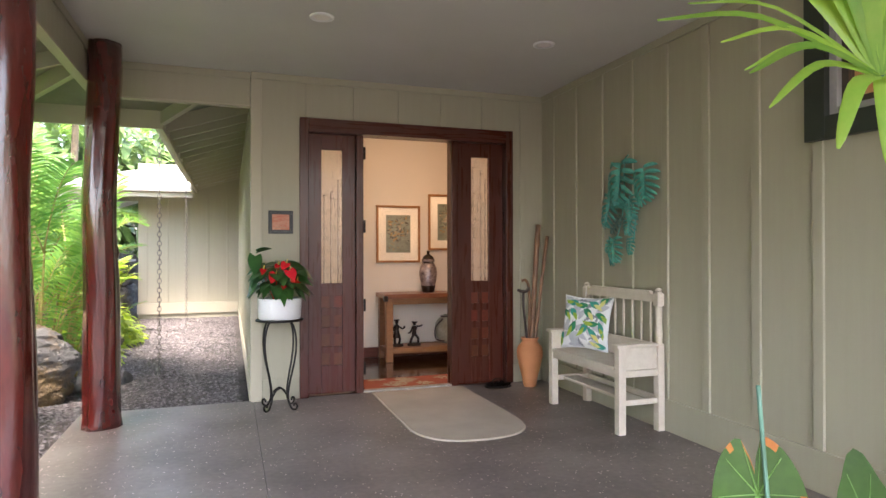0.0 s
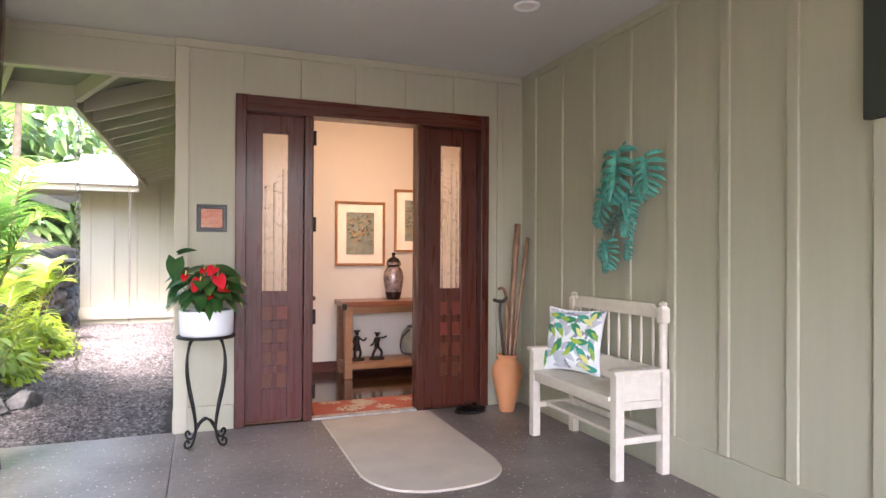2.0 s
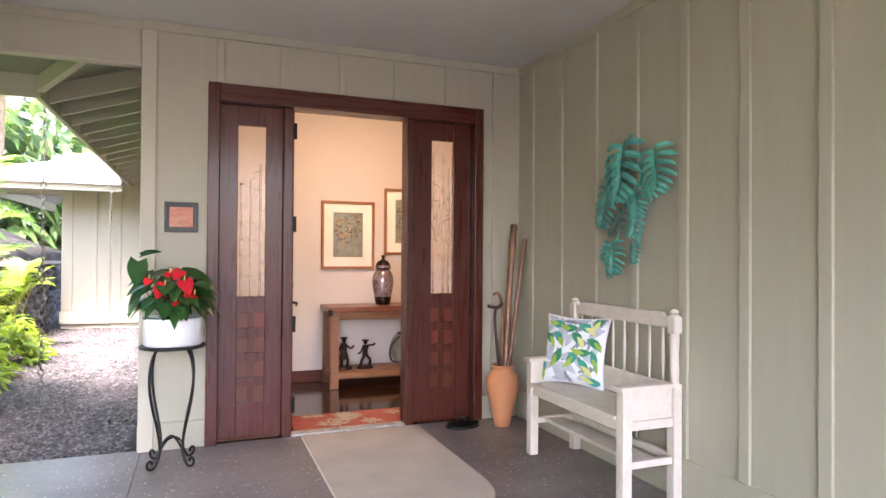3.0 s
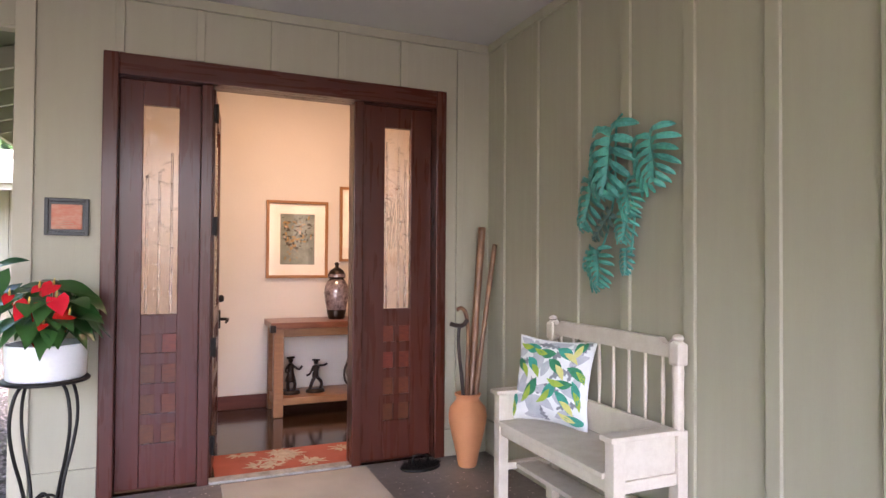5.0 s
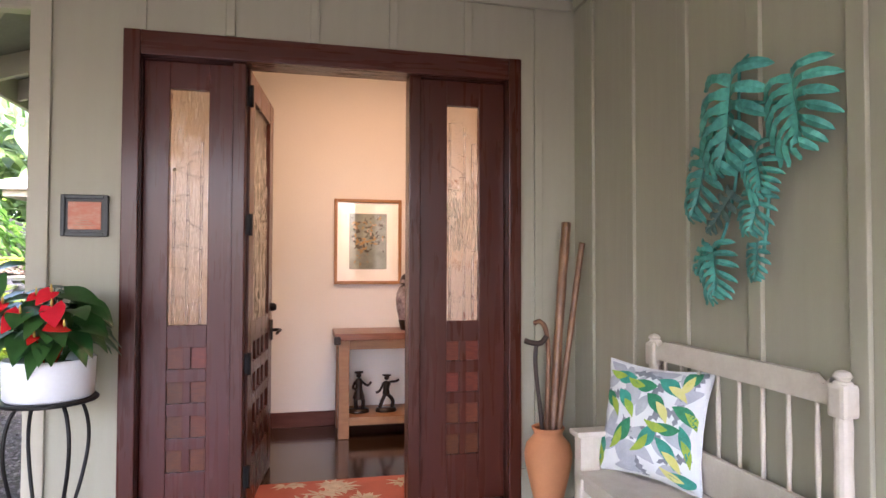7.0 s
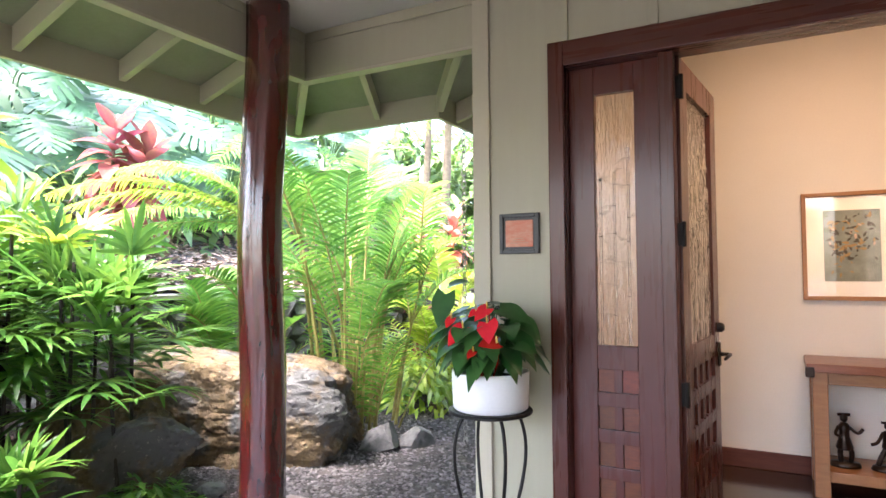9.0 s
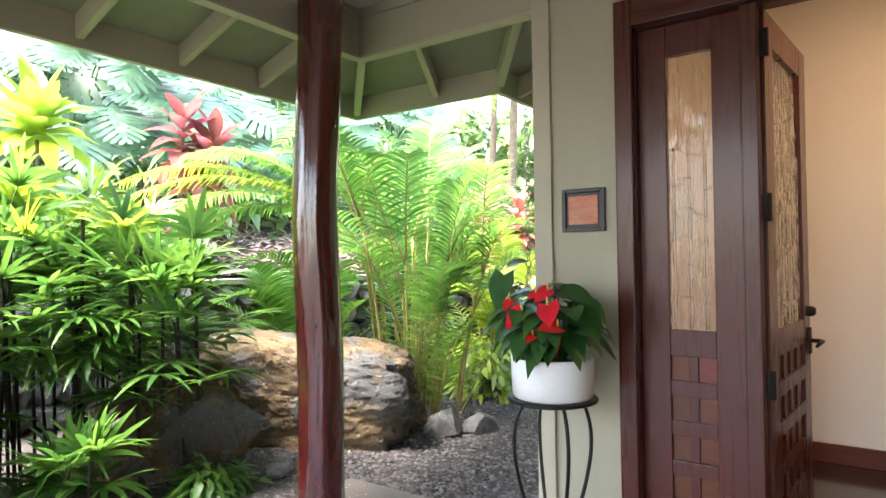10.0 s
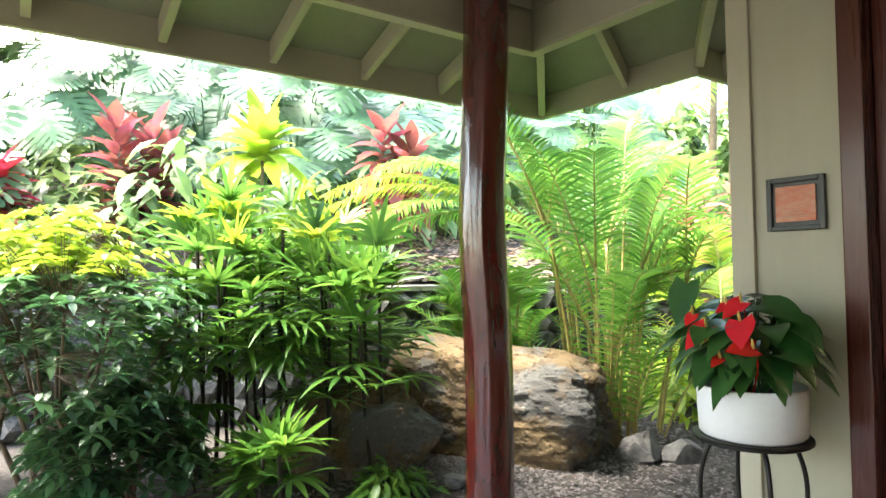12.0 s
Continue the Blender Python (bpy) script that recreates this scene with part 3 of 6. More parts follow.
for k in range(5):
    y = GY + 0.3 + 0.5 * k
    part("rafter", boxed(-2.9, -1.76, y, y + 0.05, 2.50, 2.62), SAGE_TRIM, far_roof)

# inside the house
structure("floor_foyer", boxed(-0.2 + CORNER_X + 0.4, 6.2, WALL_Y + 0.02, 8.1, -0.2, -0.002), DARK_FLOOR, "dark glossy brown foyer floor")
structure("floor_room", boxed(WALL_X + 0.181, 6.2, 0.0, WALL_Y + 0.018, -0.2, -0.002), DARK_FLOOR, "dark glossy brown room floor")
structure("wall_foyer", boxed(0.43, 6.2, 7.88, 8.05, -0.1, 3.6), INNER_WALL, "warm cream plaster foyer wall")
structure("wall_inner_west", boxed(0.432, 0.50, WALL_Y + 0.182, 7.879, -0.1, 3.6), INNER_WALL, "cream plaster foyer side wall")
structure("wall_inner_east", boxed(6.2, 6.35, 0.0, 8.05, -0.1, 3.6), INNER_WALL, "cream plaster room wall")
structure("wall_inner_south", boxed(WALL_X + 0.181, 6.2, -0.1, 0.05, -0.1, 3.6), INNER_WALL, "cream plaster room end wall")
structure("ceiling_foyer", boxed(0.37, 6.3, WALL_Y + 0.182, 8.05, 3.42, 3.5), INNER_WALL, "cream foyer ceiling")
structure("ceiling_room", boxed(WALL_X + 0.181, 6.3, -0.1, WALL_Y + 0.18, 3.42, 3.5), INNER_WALL, "cream room ceiling")
structure("baseboard", boxed(0.501, 6.2, 7.855, 7.879, 0.0, 0.125, bevel=0.004), SKIRTING, "red-brown wooden baseboard")

# ---- ground ----
def wall_line(y):
    """Where the stone wall of the bank runs."""
    return min(-4.0 - 0.28 * max(0.0, 6.5 - y) + 0.33 * max(0.0, y - 7.0), -2.1)


def hill(x, y):
    """Height of the ground: flat round the house, a planted bank behind the stone wall."""
    d = wall_line(y) - x
    base = -0.05 + 0.035 * noise.noise(Vector((x * 0.8, y * 0.8, 0)))
    if d <= 0.30 or y > 20:
        return base
    return base + 1.16 + 0.40 * min(d, 7) + 0.12 * max(0, min(d - 7, 40)) + 0.10 * noise.noise(Vector((x * 0.9, y * 0.9, 3)))


def ground_sheet():
    xs = [-160, -80, -40, -25, -18, -14] + [-12 + 0.2 * k for k in range(70)] + [3, 5, 8, 14, 30, 80, 160]
    ys = [-160, -80, -30, -15, -8, -5] + [-4 + 0.25 * k for k in range(90)] + [20, 26, 34, 60, 160]
    verts = [(x, y, (-0.45 if (-1.05 < x < 6.3 and 1.85 < y < 5.85) or (-1.05 < x < 1.25 and 0.5 < y < 5.85) or (0.4 < x < 6.3 and 0.5 < y < 8) else hill(x, y))) for y in ys for x in xs]
    n = len(xs)
    faces = [(j * n + i, j * n + i + 1, (j + 1) * n + i + 1, (j + 1) * n + i) for j in range(len(ys) - 1) for i in range(n - 1)]
    g = raw_part("ground", verts, faces, EARTH, None, True)
    return tagged(g, "dark soil and leaf litter of the garden", "ground", "", "structure")


ground_sheet()


# ---- leaf shapes, shared by plants and by the wall ornament ----
class Acc:
    """Vertices and faces gathered for one mesh."""

    def __init__(self):
        self.v, self.f = [], []

    def quad_rows(self, rows):
        k = len(self.v)
        n = len(rows[0])
        for r in rows:
            self.v.extend(tuple(p) for p in r)
        for j in range(len(rows) - 1):
            for i in range(n - 1):
                a = k + j * n + i
                self.f.append((a, a + 1, a + n + 1, a + n))

    def tube(self, pts, radii, n=5):
        bm = tube(bmesh.new(), pts, radii, n)
        k = len(self.v)
        bm.verts.index_update()
        self.v.extend(tuple(v.co) for v in bm.verts)
        self.f.extend(tuple(k + v.index for v in f.verts) for f in bm.faces)
        bm.free()

    def put(self, name, mesh_material, parent=None, smooth=True):
        return raw_part(name, self.v, self.f, mesh_material, parent, smooth)


def side_of(way, up):
    s = way.cross(up)
    return s.normalized() if s.length > 1e-4 else way.orthogonal().normalized()


LANCE = (0.12, 0.55, 0.9, 1.0, 0.85, 0.5, 0.04)
STRAP = (0.5, 0.85, 1.0, 1.0, 0.9, 0.6, 0.05)
OVAL = (0.15, 0.75, 1.0, 0.95, 0.7, 0.35, 0.03)
HEART = (0.75, 1.0, 0.98, 0.85, 0.62, 0.34, 0.02)


def blade(acc, base, way, up, length, width, shape=LANCE, droop=0.3, fold=0.15, lobes=0.0):
    """A leaf: a folded strip that bends down towards its tip."""
    base, way = Vector(base), Vector(way).normalized()
    side = side_of(way, Vector(up))
    up = side.cross(way).normalized()
    rows = []
    n = len(shape) - 1
    for i, w in enumerate(shape):
        s = i / n
        c = base + way * (length * s) - Vector((0, 0, 1)) * (droop * length * s * s)
        h = width / 2 * w
        back = -way * lobes * length if i == 0 and lobes else Vector((0, 0, 0))
        rows.append((c - side * h + up * fold * h + back, c, c + side * h + up * fold * h + back))
    acc.quad_rows(rows)


def split_leaf(acc, base, way, up, length, width, droop=0.25, lobes=6, cup=0.15):
    """A monstera leaf: a heart with broad fingers parted by narrow slits."""
    base, way = Vector(base), Vector(way).normalized()
    side = side_of(way, Vector(up))
    up = side.cross(way).normalized()

    def at(s, t, sg):
        h = math.sin(math.pi * (0.24 + 0.755 * s)) ** 0.9 * (1.05 - 0.15 * s)
        along = s * 0.80 + (-0.18 * (1 - s) ** 3 + 0.48 * s ** 0.6 * (1 - 0.35 * s)) * t * h
        return base + way * (length * along) + side * (sg * width / 2 * t * h) + up * (cup * width * 0.5 * t * t) - Vector((0, 0, 1)) * (droop * length * (along * abs(along) + 0.35 * t * t))

    for sg in (-1, 1):
        for k in range(lobes):
            s0, s1 = k / lobes, (k + 1) / lobes
            mid = (s0 + s1) / 2
            rows = []
            for t, w in ((0.0, 1.0), (0.20, 1.0), (0.28, 0.62), (0.62, 0.80), (0.88, 0.62), (1.0, 0.16)):
                half = (s1 - s0) / 2 * w
                rows.append((at(mid - half, t, sg), at(mid, t * 1.01, sg), at(mid + half, t, sg)))
            acc.quad_rows(rows)


# ---- the entrance ----
def door_panel(parent, w, glass_x, columns, h=2.456, t=0.045):
    """A door or side panel: frame with a tall bamboo-textured pane over four rows of small sunk panels."""
    gx0, gx1 = glass_x
    gz0, gz1 = 1.047, 2.312
    rows = [(0.815, 0.928), (0.632, 0.745), (0.450, 0.566), (0.272, 0.388)]
    bm = boxed(0, gx0, 0, t, 0.01, h, bevel=0.004)
    box(bm, gx1, w, 0, t, 0.01, h, bevel=0.004)
    box(bm, gx0, gx1, 0.001, t - 0.001, gz1, h, bevel=0.003)
    zs = [gz0] + [z for r in rows for z in r[::-1]] + [0.01]
    for k in range(0, len(zs), 2):
        box(bm, gx0, gx1, 0.001, t - 0.001, zs[k + 1], zs[k], bevel=0.003)
    cw = (gx1 - gx0) / columns
    for z0, z1 in rows:
        for c in range(1, columns):
            box(bm, gx0 + c * cw - 0.020, gx0 + c * cw + 0.020, 0.006, t - 0.006, z0, z1, bevel=0.002)
    part("panel_frame", bm, MAHOGANY, parent)
    for z0, z1 in rows:
        for c in range(columns):
            x0 = gx0 + c * cw
            part("sunk_panel", boxed(x0 - 0.004, x0 + cw + 0.004, 0.0205, t - 0.0205, z0 - 0.006, z1 + 0.006), PANEL_WOOD, parent)
    pane = part("pane", boxed(gx0 - 0.005, gx1 + 0.005, t / 2 - 0.003, t / 2 + 0.003, gz0 - 0.005, gz1 + 0.005), BAMBOO_GLASS, parent, "textured glass with bamboo stalks")
    pane.visible_shadow = False
    # bamboo stalks and leaves standing out of the glass
    rnd = random.Random(int(w * 1000))
    bm = bmesh.new()
    acc = Acc()
    stalks = max(3, int((gx1 - gx0) / 0.055))
    for k in range(stalks):
        x = gx0 + (k + 0.5) * (gx1 - gx0) / stalks + rnd.uniform(-0.012, 0.012)
        top = gz1 - rnd.uniform(0.05, 0.45)
        z = gz0
        while z < top:
            nz = min(top, z + rnd.uniform(0.10, 0.17))
            tube(bm, [(x, t / 2 - 0.003, z + 0.002), (x, t / 2 - 0.005, z + 0.008), (x + 0.001, t / 2 - 0.004, nz - 0.008), (x + 0.001, t / 2 - 0.003, nz - 0.002)], [0.010, 0.0075, 0.0075, 0.010], 6)
            if rnd.random() < 0.95:
                sg = rnd.choice((-1, 1))
                for j in range(3):
                    blade(acc, (x, t / 2 - 0.010, nz), (sg * rnd.uniform(0.3, 1.0), 0, rnd.uniform(-0.6, 0.7)), (0, -1, 0), rnd.uniform(0.035, 0.075), 0.013, droop=0.2, fold=0.35)
            z = nz
    s = part("stalk_relief", bm, BAMBOO_RELIEF, parent, smooth=True)
    v = acc.put("leaf_relief", BAMBOO_RELIEF, parent)
    s.visible_shadow = v.visible_shadow = False


SILL_STONE = material("pale_sill_stone", (0.42, 0.39, 0.34), 0.7, vary=0.4, scale=12, grain=60, bump=0.3)
entry = thing("door_frame", "wide dark mahogany door frame with two glazed side panels", "door frame", kind="structure")
bm = boxed(FX0, 0.738, WALL_Y - 0.032, WALL_Y + 0.15, 0.0, FTOP, bevel=0.006)
part("jamb", bm, MAHOGANY, entry)
part("jamb", boxed(2.735, FX1, WALL_Y - 0.032, WALL_Y + 0.15, 0.0, FTOP, bevel=0.006), MAHOGANY, entry)
part("head", boxed(0.739, 2.734, WALL_Y - 0.030, WALL_Y + 0.15, 2.458, FTOP - 0.001, bevel=0.006), MAHOGANY_RAIL, entry)
part("mullion", boxed(1.190, 1.258, WALL_Y + 0.012, WALL_Y + 0.15, 0.0, 2.457, bevel=0.006), MAHOGANY, entry)
part("mullion", boxed(2.152, 2.220, WALL_Y + 0.012, WALL_Y + 0.15, 0.0, 2.457, bevel=0.006), MAHOGANY, entry)
part("sill", boxed(1.259, 2.151, WALL_Y + 0.005, WALL_Y + 0.10, 0.0, 0.016, bevel=0.004), SILL_STONE, entry, "pale stone sill")
for x, w, gx in ((0.739, 0.450, (0.128, 0.326)), (2.221, 0.513, (0.164, 0.358))):
    side_panel = new("side_panel")
    side_panel.matrix_world = pose(x, WALL_Y + 0.065, 0)
    side_panel.parent = entry
    door_panel(side_panel, w, gx, 2)

leaf_door = thing("door_1", "mahogany front door standing open into the foyer", "door", 1.275, WALL_Y + 0.098, 0.0, 84.5, kind="structure")
door_panel(leaf_door, 0.875, (0.15, 0.725), 4)
for z in (0.22, 0.83, 1.59, 2.30):
    bm = boxed(-0.016, 0.0, -0.012, 0.04, z - 0.055, z + 0.055, bevel=0.003)
    tube(bm, [(-0.01, -0.010, z - 0.06), (-0.01, -0.010, z + 0.06)], 0.011, 10)
    part("hinge", bm, IRON, leaf_door, "dark bronze hinge")
for sg in (-1, 1):
    y = -0.002 if sg < 0 else 0.047
    bm = boxed(0.795, 0.845, min(y, y + sg * 0.012), max(y, y + sg * 0.012), 0.86, 1.0, bevel=0.006)
    tube(bm, [(0.82, y, 0.93), (0.82, y + sg * 0.055, 0.93), (0.81, y + sg * 0.065, 0.93), (0.74, y + sg * 0.062, 0.925), (0.705, y + sg * 0.055, 0.915)], [0.012, 0.011, 0.011, 0.010, 0.008], 10)
    part("handle", bm, IRON, leaf_door, "dark bronze lever handle", True)
    bm = lathe(bmesh.new(), [(0.0, 0), (0.028, 0), (0.028, 0.02), (0.018, 0.035), (0.0, 0.036)], 20)
    bmesh.ops.transform(bm, matrix=Matrix.Translation((0.82, y, 1.085)) @ Euler((radians(90 if sg < 0 else -90), 0, 0)).to_matrix().to_4x4(), verts=bm.verts)
    part("deadbolt", bm, IRON, leaf_door)

# ---- log posts ----
def log_post(x, y, seed, r=0.122, lean=0.0):
    post = thing("log_post", "varnished dark red log post with knots and a worn foot", "post", x, y, 0.0, group="porch posts")
    bm = bmesh.new()
    n, rows = 40, 70
    rings = []
    for j in range(rows + 1):
        z = j / rows * (TOP - 0.002)
        ring_now = []
        wob = Vector((noise.noise(Vector((0, seed, z * 0.9))), noise.noise(Vector((5, seed, z * 0.9))), 0)) * 0.036
        for k in range(n):
            a = 2 * math.pi * k / n
            q = Vector((math.cos(a) * 1.1, math.sin(a) * 1.1, z * 0.55 + seed * 3))
            rr = r * (1.06 - 0.03 * z) * (1 + 0.15 * noise.noise(q) + 0.07 * noise.noise(q * 3.1))
            groove = max(0.0, noise.noise(Vector((math.cos(a) * 2.2, math.sin(a) * 2.2, z * 0.35 + seed))) - 0.22)
            rr -= r * 0.75 * groove
            if z < 0.10:
                rr += 0.012 * (1 - z / 0.10)
            ring_now.append(bm.verts.new((wob.x + rr * math.cos(a), wob.y + rr * math.sin(a), z)))
        rings.append(ring_now)
    for a, b in zip(rings, rings[1:]):
        for k in range(n):
            bm.faces.new((a[k], a[(k + 1) % n], b[(k + 1) % n], b[k]))
    bm.faces.new(rings[0][::-1])
    bm.faces.new(rings[-1])
    part("trunk", bm, POST_WOOD, post, smooth=True)
    rnd = random.Random(seed)
    for _ in range(6):
        a, z = rnd.uniform(0, 6.28), rnd.uniform(0.3, 2.5)
        bm = blob(bmesh.new(), math.cos(a) * r * 0.80, math.sin(a) * r * 0.80, z, 0.026, 0.026, 0.06, 0.2, 1.5, 2, seed)
        part("knot", bm, POST_WOOD, post, "rounded branch knot", True)
    return post


log_post(-0.885, 5.46, 3)
log_post(-0.875, 3.19, 8)

# ---- recessed lamps of the porch ceiling, switched off ----
def downlight(x, y):
    d = thing("recessed_ceiling_light", "round white recessed ceiling light, switched off", "ceiling light", x, y, TOP, group="porch ceiling lights")
    part("trim_ring", lathe(bmesh.new(), [(0.062, -0.001), (0.085, -0.001), (0.083, -0.010), (0.066, -0.014), (0.058, -0.006)], 32, closed=False), WHITE_POT, d, smooth=True)
    part("lens", lathe(bmesh.new(), [(0.0, -0.0035), (0.062, -0.0035), (0.062, -0.0005), (0.0, -0.0005)], 32), PAPER, d)


downlight(0.652, 4.385)
downlight(2.375, 4.40)

# ---- plaque ----
plaque = thing("wall_plaque", "small red clay tile in a dark pewter frame", "plaque", 0.489, WALL_Y, 1.616)
bm = bmesh.new()
for a in ((-0.109, -0.089, -0.105, 0.105), (0.089, 0.109, -0.105, 0.105), (-0.089, 0.089, 0.085, 0.105), (-0.089, 0.089, -0.105, -0.085)):
    box(bm, a[0], a[1], -0.026, -0.001, a[2], a[3], bevel=0.004)
part("frame", bm, PLAQUE_FRAME, plaque)
part("backing", boxed(-0.088, 0.088, -0.012, -0.002, -0.084, 0.084), PLAQUE_FRAME, plaque)
part("tile", boxed(-0.076, 0.076, -0.020, -0.0125, -0.070, 0.070, bevel=0.003), RED_CLAY, plaque, "mottled red clay tile")
bm = bmesh.new()
for k, w in enumerate((0.05, 0.035, 0.02)):
    box(bm, -w, w, -0.0215, -0.0195, -0.052 + 0.012 * k, -0.047 + 0.012 * k)
part("relief", bm, material("pale_clay", (0.50, 0.30, 0.20), 0.7), plaque)

# ---- door mat ----
bm = bmesh.new()
outline = [(2.245, 5.872), (1.325, 5.872)]
for k in range(33):
    a = math.pi + math.pi * k / 32
    ca, sa = math.cos(a), math.sin(a)
    outline.append((1.785 + 0.46 * math.copysign(abs(ca) ** 0.8, ca), 4.66 + 0.505 * math.copysign(abs(sa) ** 0.8, sa)))
low = [bm.verts.new((x, y, 0.001)) for x, y in outline]
high = [bm.verts.new((1.785 + (x - 1.785) * 0.985, 5.0 + (y - 5.0) * 0.992, 0.012)) for x, y in outline]
bm.faces.new(low)
bm.faces.new(high)
for k in range(len(outline)):
    j = (k + 1) % len(outline)
    bm.faces.new((low[k], low[j], high[j], high[k]))
tagged(part("door_mat", bm, MAT_FIBRE), "beige woven door mat with a rounded end", "door mat")

# ---- boot scraper ----
scraper = thing("boot_scraper", "black iron boot brush on the slab beside the door", "boot scraper", 2.575, 5.735, 0.0, 4)
bm = lathe(bmesh.new(), [(0.0, 0), (0.12, 0), (0.125, 0.008), (0.12, 0.016), (0.0, 0.016)], 28)
bmesh.ops.scale(bm, vec=(1.15, 0.75, 1), verts=bm.verts)
part("base", bm, IRON, scraper)
acc = Acc()
rnd = random.Random(5)
for _ in range(520):
    a, q = rnd.uniform(0, 6.28), rnd.random() ** 0.5
    x, y = 0.125 * q * math.cos(a), 0.075 * q * math.sin(a)
    blade(acc, (x, y, 0.014), (x * 2.2 + rnd.uniform(-0.3, 0.3), y * 2.2 + rnd.uniform(-0.3, 0.3), 0.6), (1, 0, 0), rnd.uniform(0.03, 0.055), 0.005, STRAP, 0.3, 0)
acc.put("bristles", IRON, scraper)
part("scraper_blade", tube(bmesh.new(), curve_points([(-0.06, 0, 0.014), (-0.055, 0, 0.07), (0, 0, 0.085), (0.055, 0, 0.07), (0.06, 0, 0.014)], 16), 0.006, 8), IRON, scraper)

# ---- clay urn with walking sticks ----
urn = thing("clay_urn", "tall terracotta urn standing in the porch corner", "urn", 2.885, 5.655, 0.0)
part("body", lathe(bmesh.new(), [(0.0, 0.0), (0.058, 0.0), (0.064, 0.01), (0.076, 0.08), (0.105, 0.20), (0.126, 0.295), (0.130, 0.345), (0.120, 0.395), (0.094, 0.425), (0.078, 0.447), (0.077, 0.46), (0.088, 0.478), (0.090, 0.487), (0.082, 0.490), (0.070, 0.475), (0.068, 0.44), (0.09, 0.38), (0.0, 0.05)], 40, closed=False), TERRACOTTA, urn, smooth=True)


def walking_stick(pts, r, mat_now, label):
    p = curve_points(pts, 36)
    radii = [r * (1 + 0.16 * noise.noise(Vector((i * 0.35, r * 100, 0)))) for i in range(len(p))]
    ob = part("walking_stick", tube(bmesh.new(), p, radii, 10), mat_now, None, label, True)
    return tagged(ob, label, "walking stick", "sticks in the urn")


walking_stick([(2.885, 5.66, 0.06), (2.93, 5.69, 0.5), (2.99, 5.745, 1.05), (3.06, 5.80, 1.62)], 0.027, STICK, "thick polished driftwood stick leaning in the urn")
walking_stick([(2.90, 5.63, 0.06), (2.95, 5.655, 0.5), (3.04, 5.69, 1.05), (3.105, 5.71, 1.44), (3.115, 5.71, 1.50)], 0.018, STICK, "slender bent brown stick leaning in the urn")
walking_stick([(2.890, 5.675, 0.06), (2.885, 5.675, 0.5), (2.900, 5.685, 0.85), (2.885, 5.685, 1.01), (2.850, 5.685, 1.06), (2.815, 5.685, 1.05)], 0.014, STICK, "brown cane with a curved crook handle")
walking_stick([(2.870, 5.645, 0.06), (2.840, 5.635, 0.5), (2.802, 5.625, 0.80), (2.802, 5.625, 0.92), (2.815, 5.625, 0.945)], 0.012, STICK_DARK, "dark cane with a cross handle")
ch = tube(bmesh.new(), curve_points([(2.740, 5.625, 0.965), (2.780, 5.625, 0.952), (2.830, 5.625, 0.95), (2.865, 5.625, 0.985)], 12), 0.015, 10)
tagged(part("cane_handle", ch, STICK_DARK, None, "", True), "dark knobbly cross handle of a cane", "cane handle", "sticks in the urn")

# ---- bench ----
bench = thing("bench", "antique white wooden bench with a spindle back", "bench", 2.935, 4.455, 0.0)
bench.matrix_world = pose(2.935, 4.455, 0.0) @ Matrix.Diagonal((1.0, 1.0, 1.015, 1.0))
# local x: back is +, y along the seat; size 0.42 x 1.06
FXL, BXL, HY = -0.205, 0.195, 0.525


def part_box(name, *a, bevel=0.004, parent=None, mat_now=BENCH_PAINT, label=""):
    return part(name, boxed(*a, bevel=bevel), mat_now, parent, label)


for sg in (-1, 1):
    y0, y1 = sorted((sg * HY, sg * (HY - 0.06)))
    part_box("front_leg", FXL, FXL + 0.06, y0, y1, 0.0, 0.625, parent=bench)
    bm = boxed(BXL - 0.055, BXL, y0, y1, 0.0, 0.64, bevel=0.004)
    tube(bm, [((BXL - 0.0275), (y0 + y1) / 2, z) for z in (0.62, 0.66, 0.70, 0.80, 0.89, 0.92)], [0.028, 0.024, 0.027, 0.025, 0.027, 0.024], 14)
    box(bm, BXL - 0.058, BXL + 0.003, y0 - 0.002, y1 + 0.002, 0.915, 1.015, bevel=0.014)
    tube(bm, [((BXL - 0.0275), (y0 + y1) / 2, z) for z in (1.005, 1.018, 1.022, 1.034, 1.046, 1.052)], [0.030, 0.026, 0.018, 0.027, 0.02, 0.004], 14)
    part("back_post", bm, BENCH_PAINT, bench)
    part_box("armrest", FXL - 0.02, BXL - 0.056, y0 - 0.012, y1 + 0.012, 0.626, 0.65, parent=bench, bevel=0.006)
    ym = (y0 + y1) / 2
    part_box("side_panel", FXL + 0.061, BXL - 0.056, ym - 0.012, ym + 0.012, 0.46, 0.625, parent=bench)
    part_box("side_rail", FXL + 0.061, BXL - 0.056, ym - 0.022, ym + 0.022, 0.41, 0.459, parent=bench)
    part_box("stretcher", FXL + 0.061, BXL - 0.056, ym - 0.018, ym + 0.018, 0.205, 0.245, parent=bench)
part_box("seat", FXL - 0.012, BXL - 0.05, -HY + 0.063, HY - 0.063, 0.462, 0.488, parent=bench, bevel=0.006)
part_box("front_apron", FXL + 0.01, FXL + 0.034, -HY + 0.061, HY - 0.061, 0.405, 0.461, parent=bench)
part_box("back_board", BXL - 0.05, BXL - 0.028, -HY + 0.061, HY - 0.061, 0.489, 0.64, parent=bench)
part_box("foot_board", -0.09, 0.06, -HY + 0.05, HY - 0.05, 0.215, 0.238, parent=bench)
part_box("back_rail", BXL - 0.045, BXL - 0.015, -HY + 0.061, HY - 0.061, 0.21, 0.25, parent=bench)
bm = bmesh.new()
prof = []
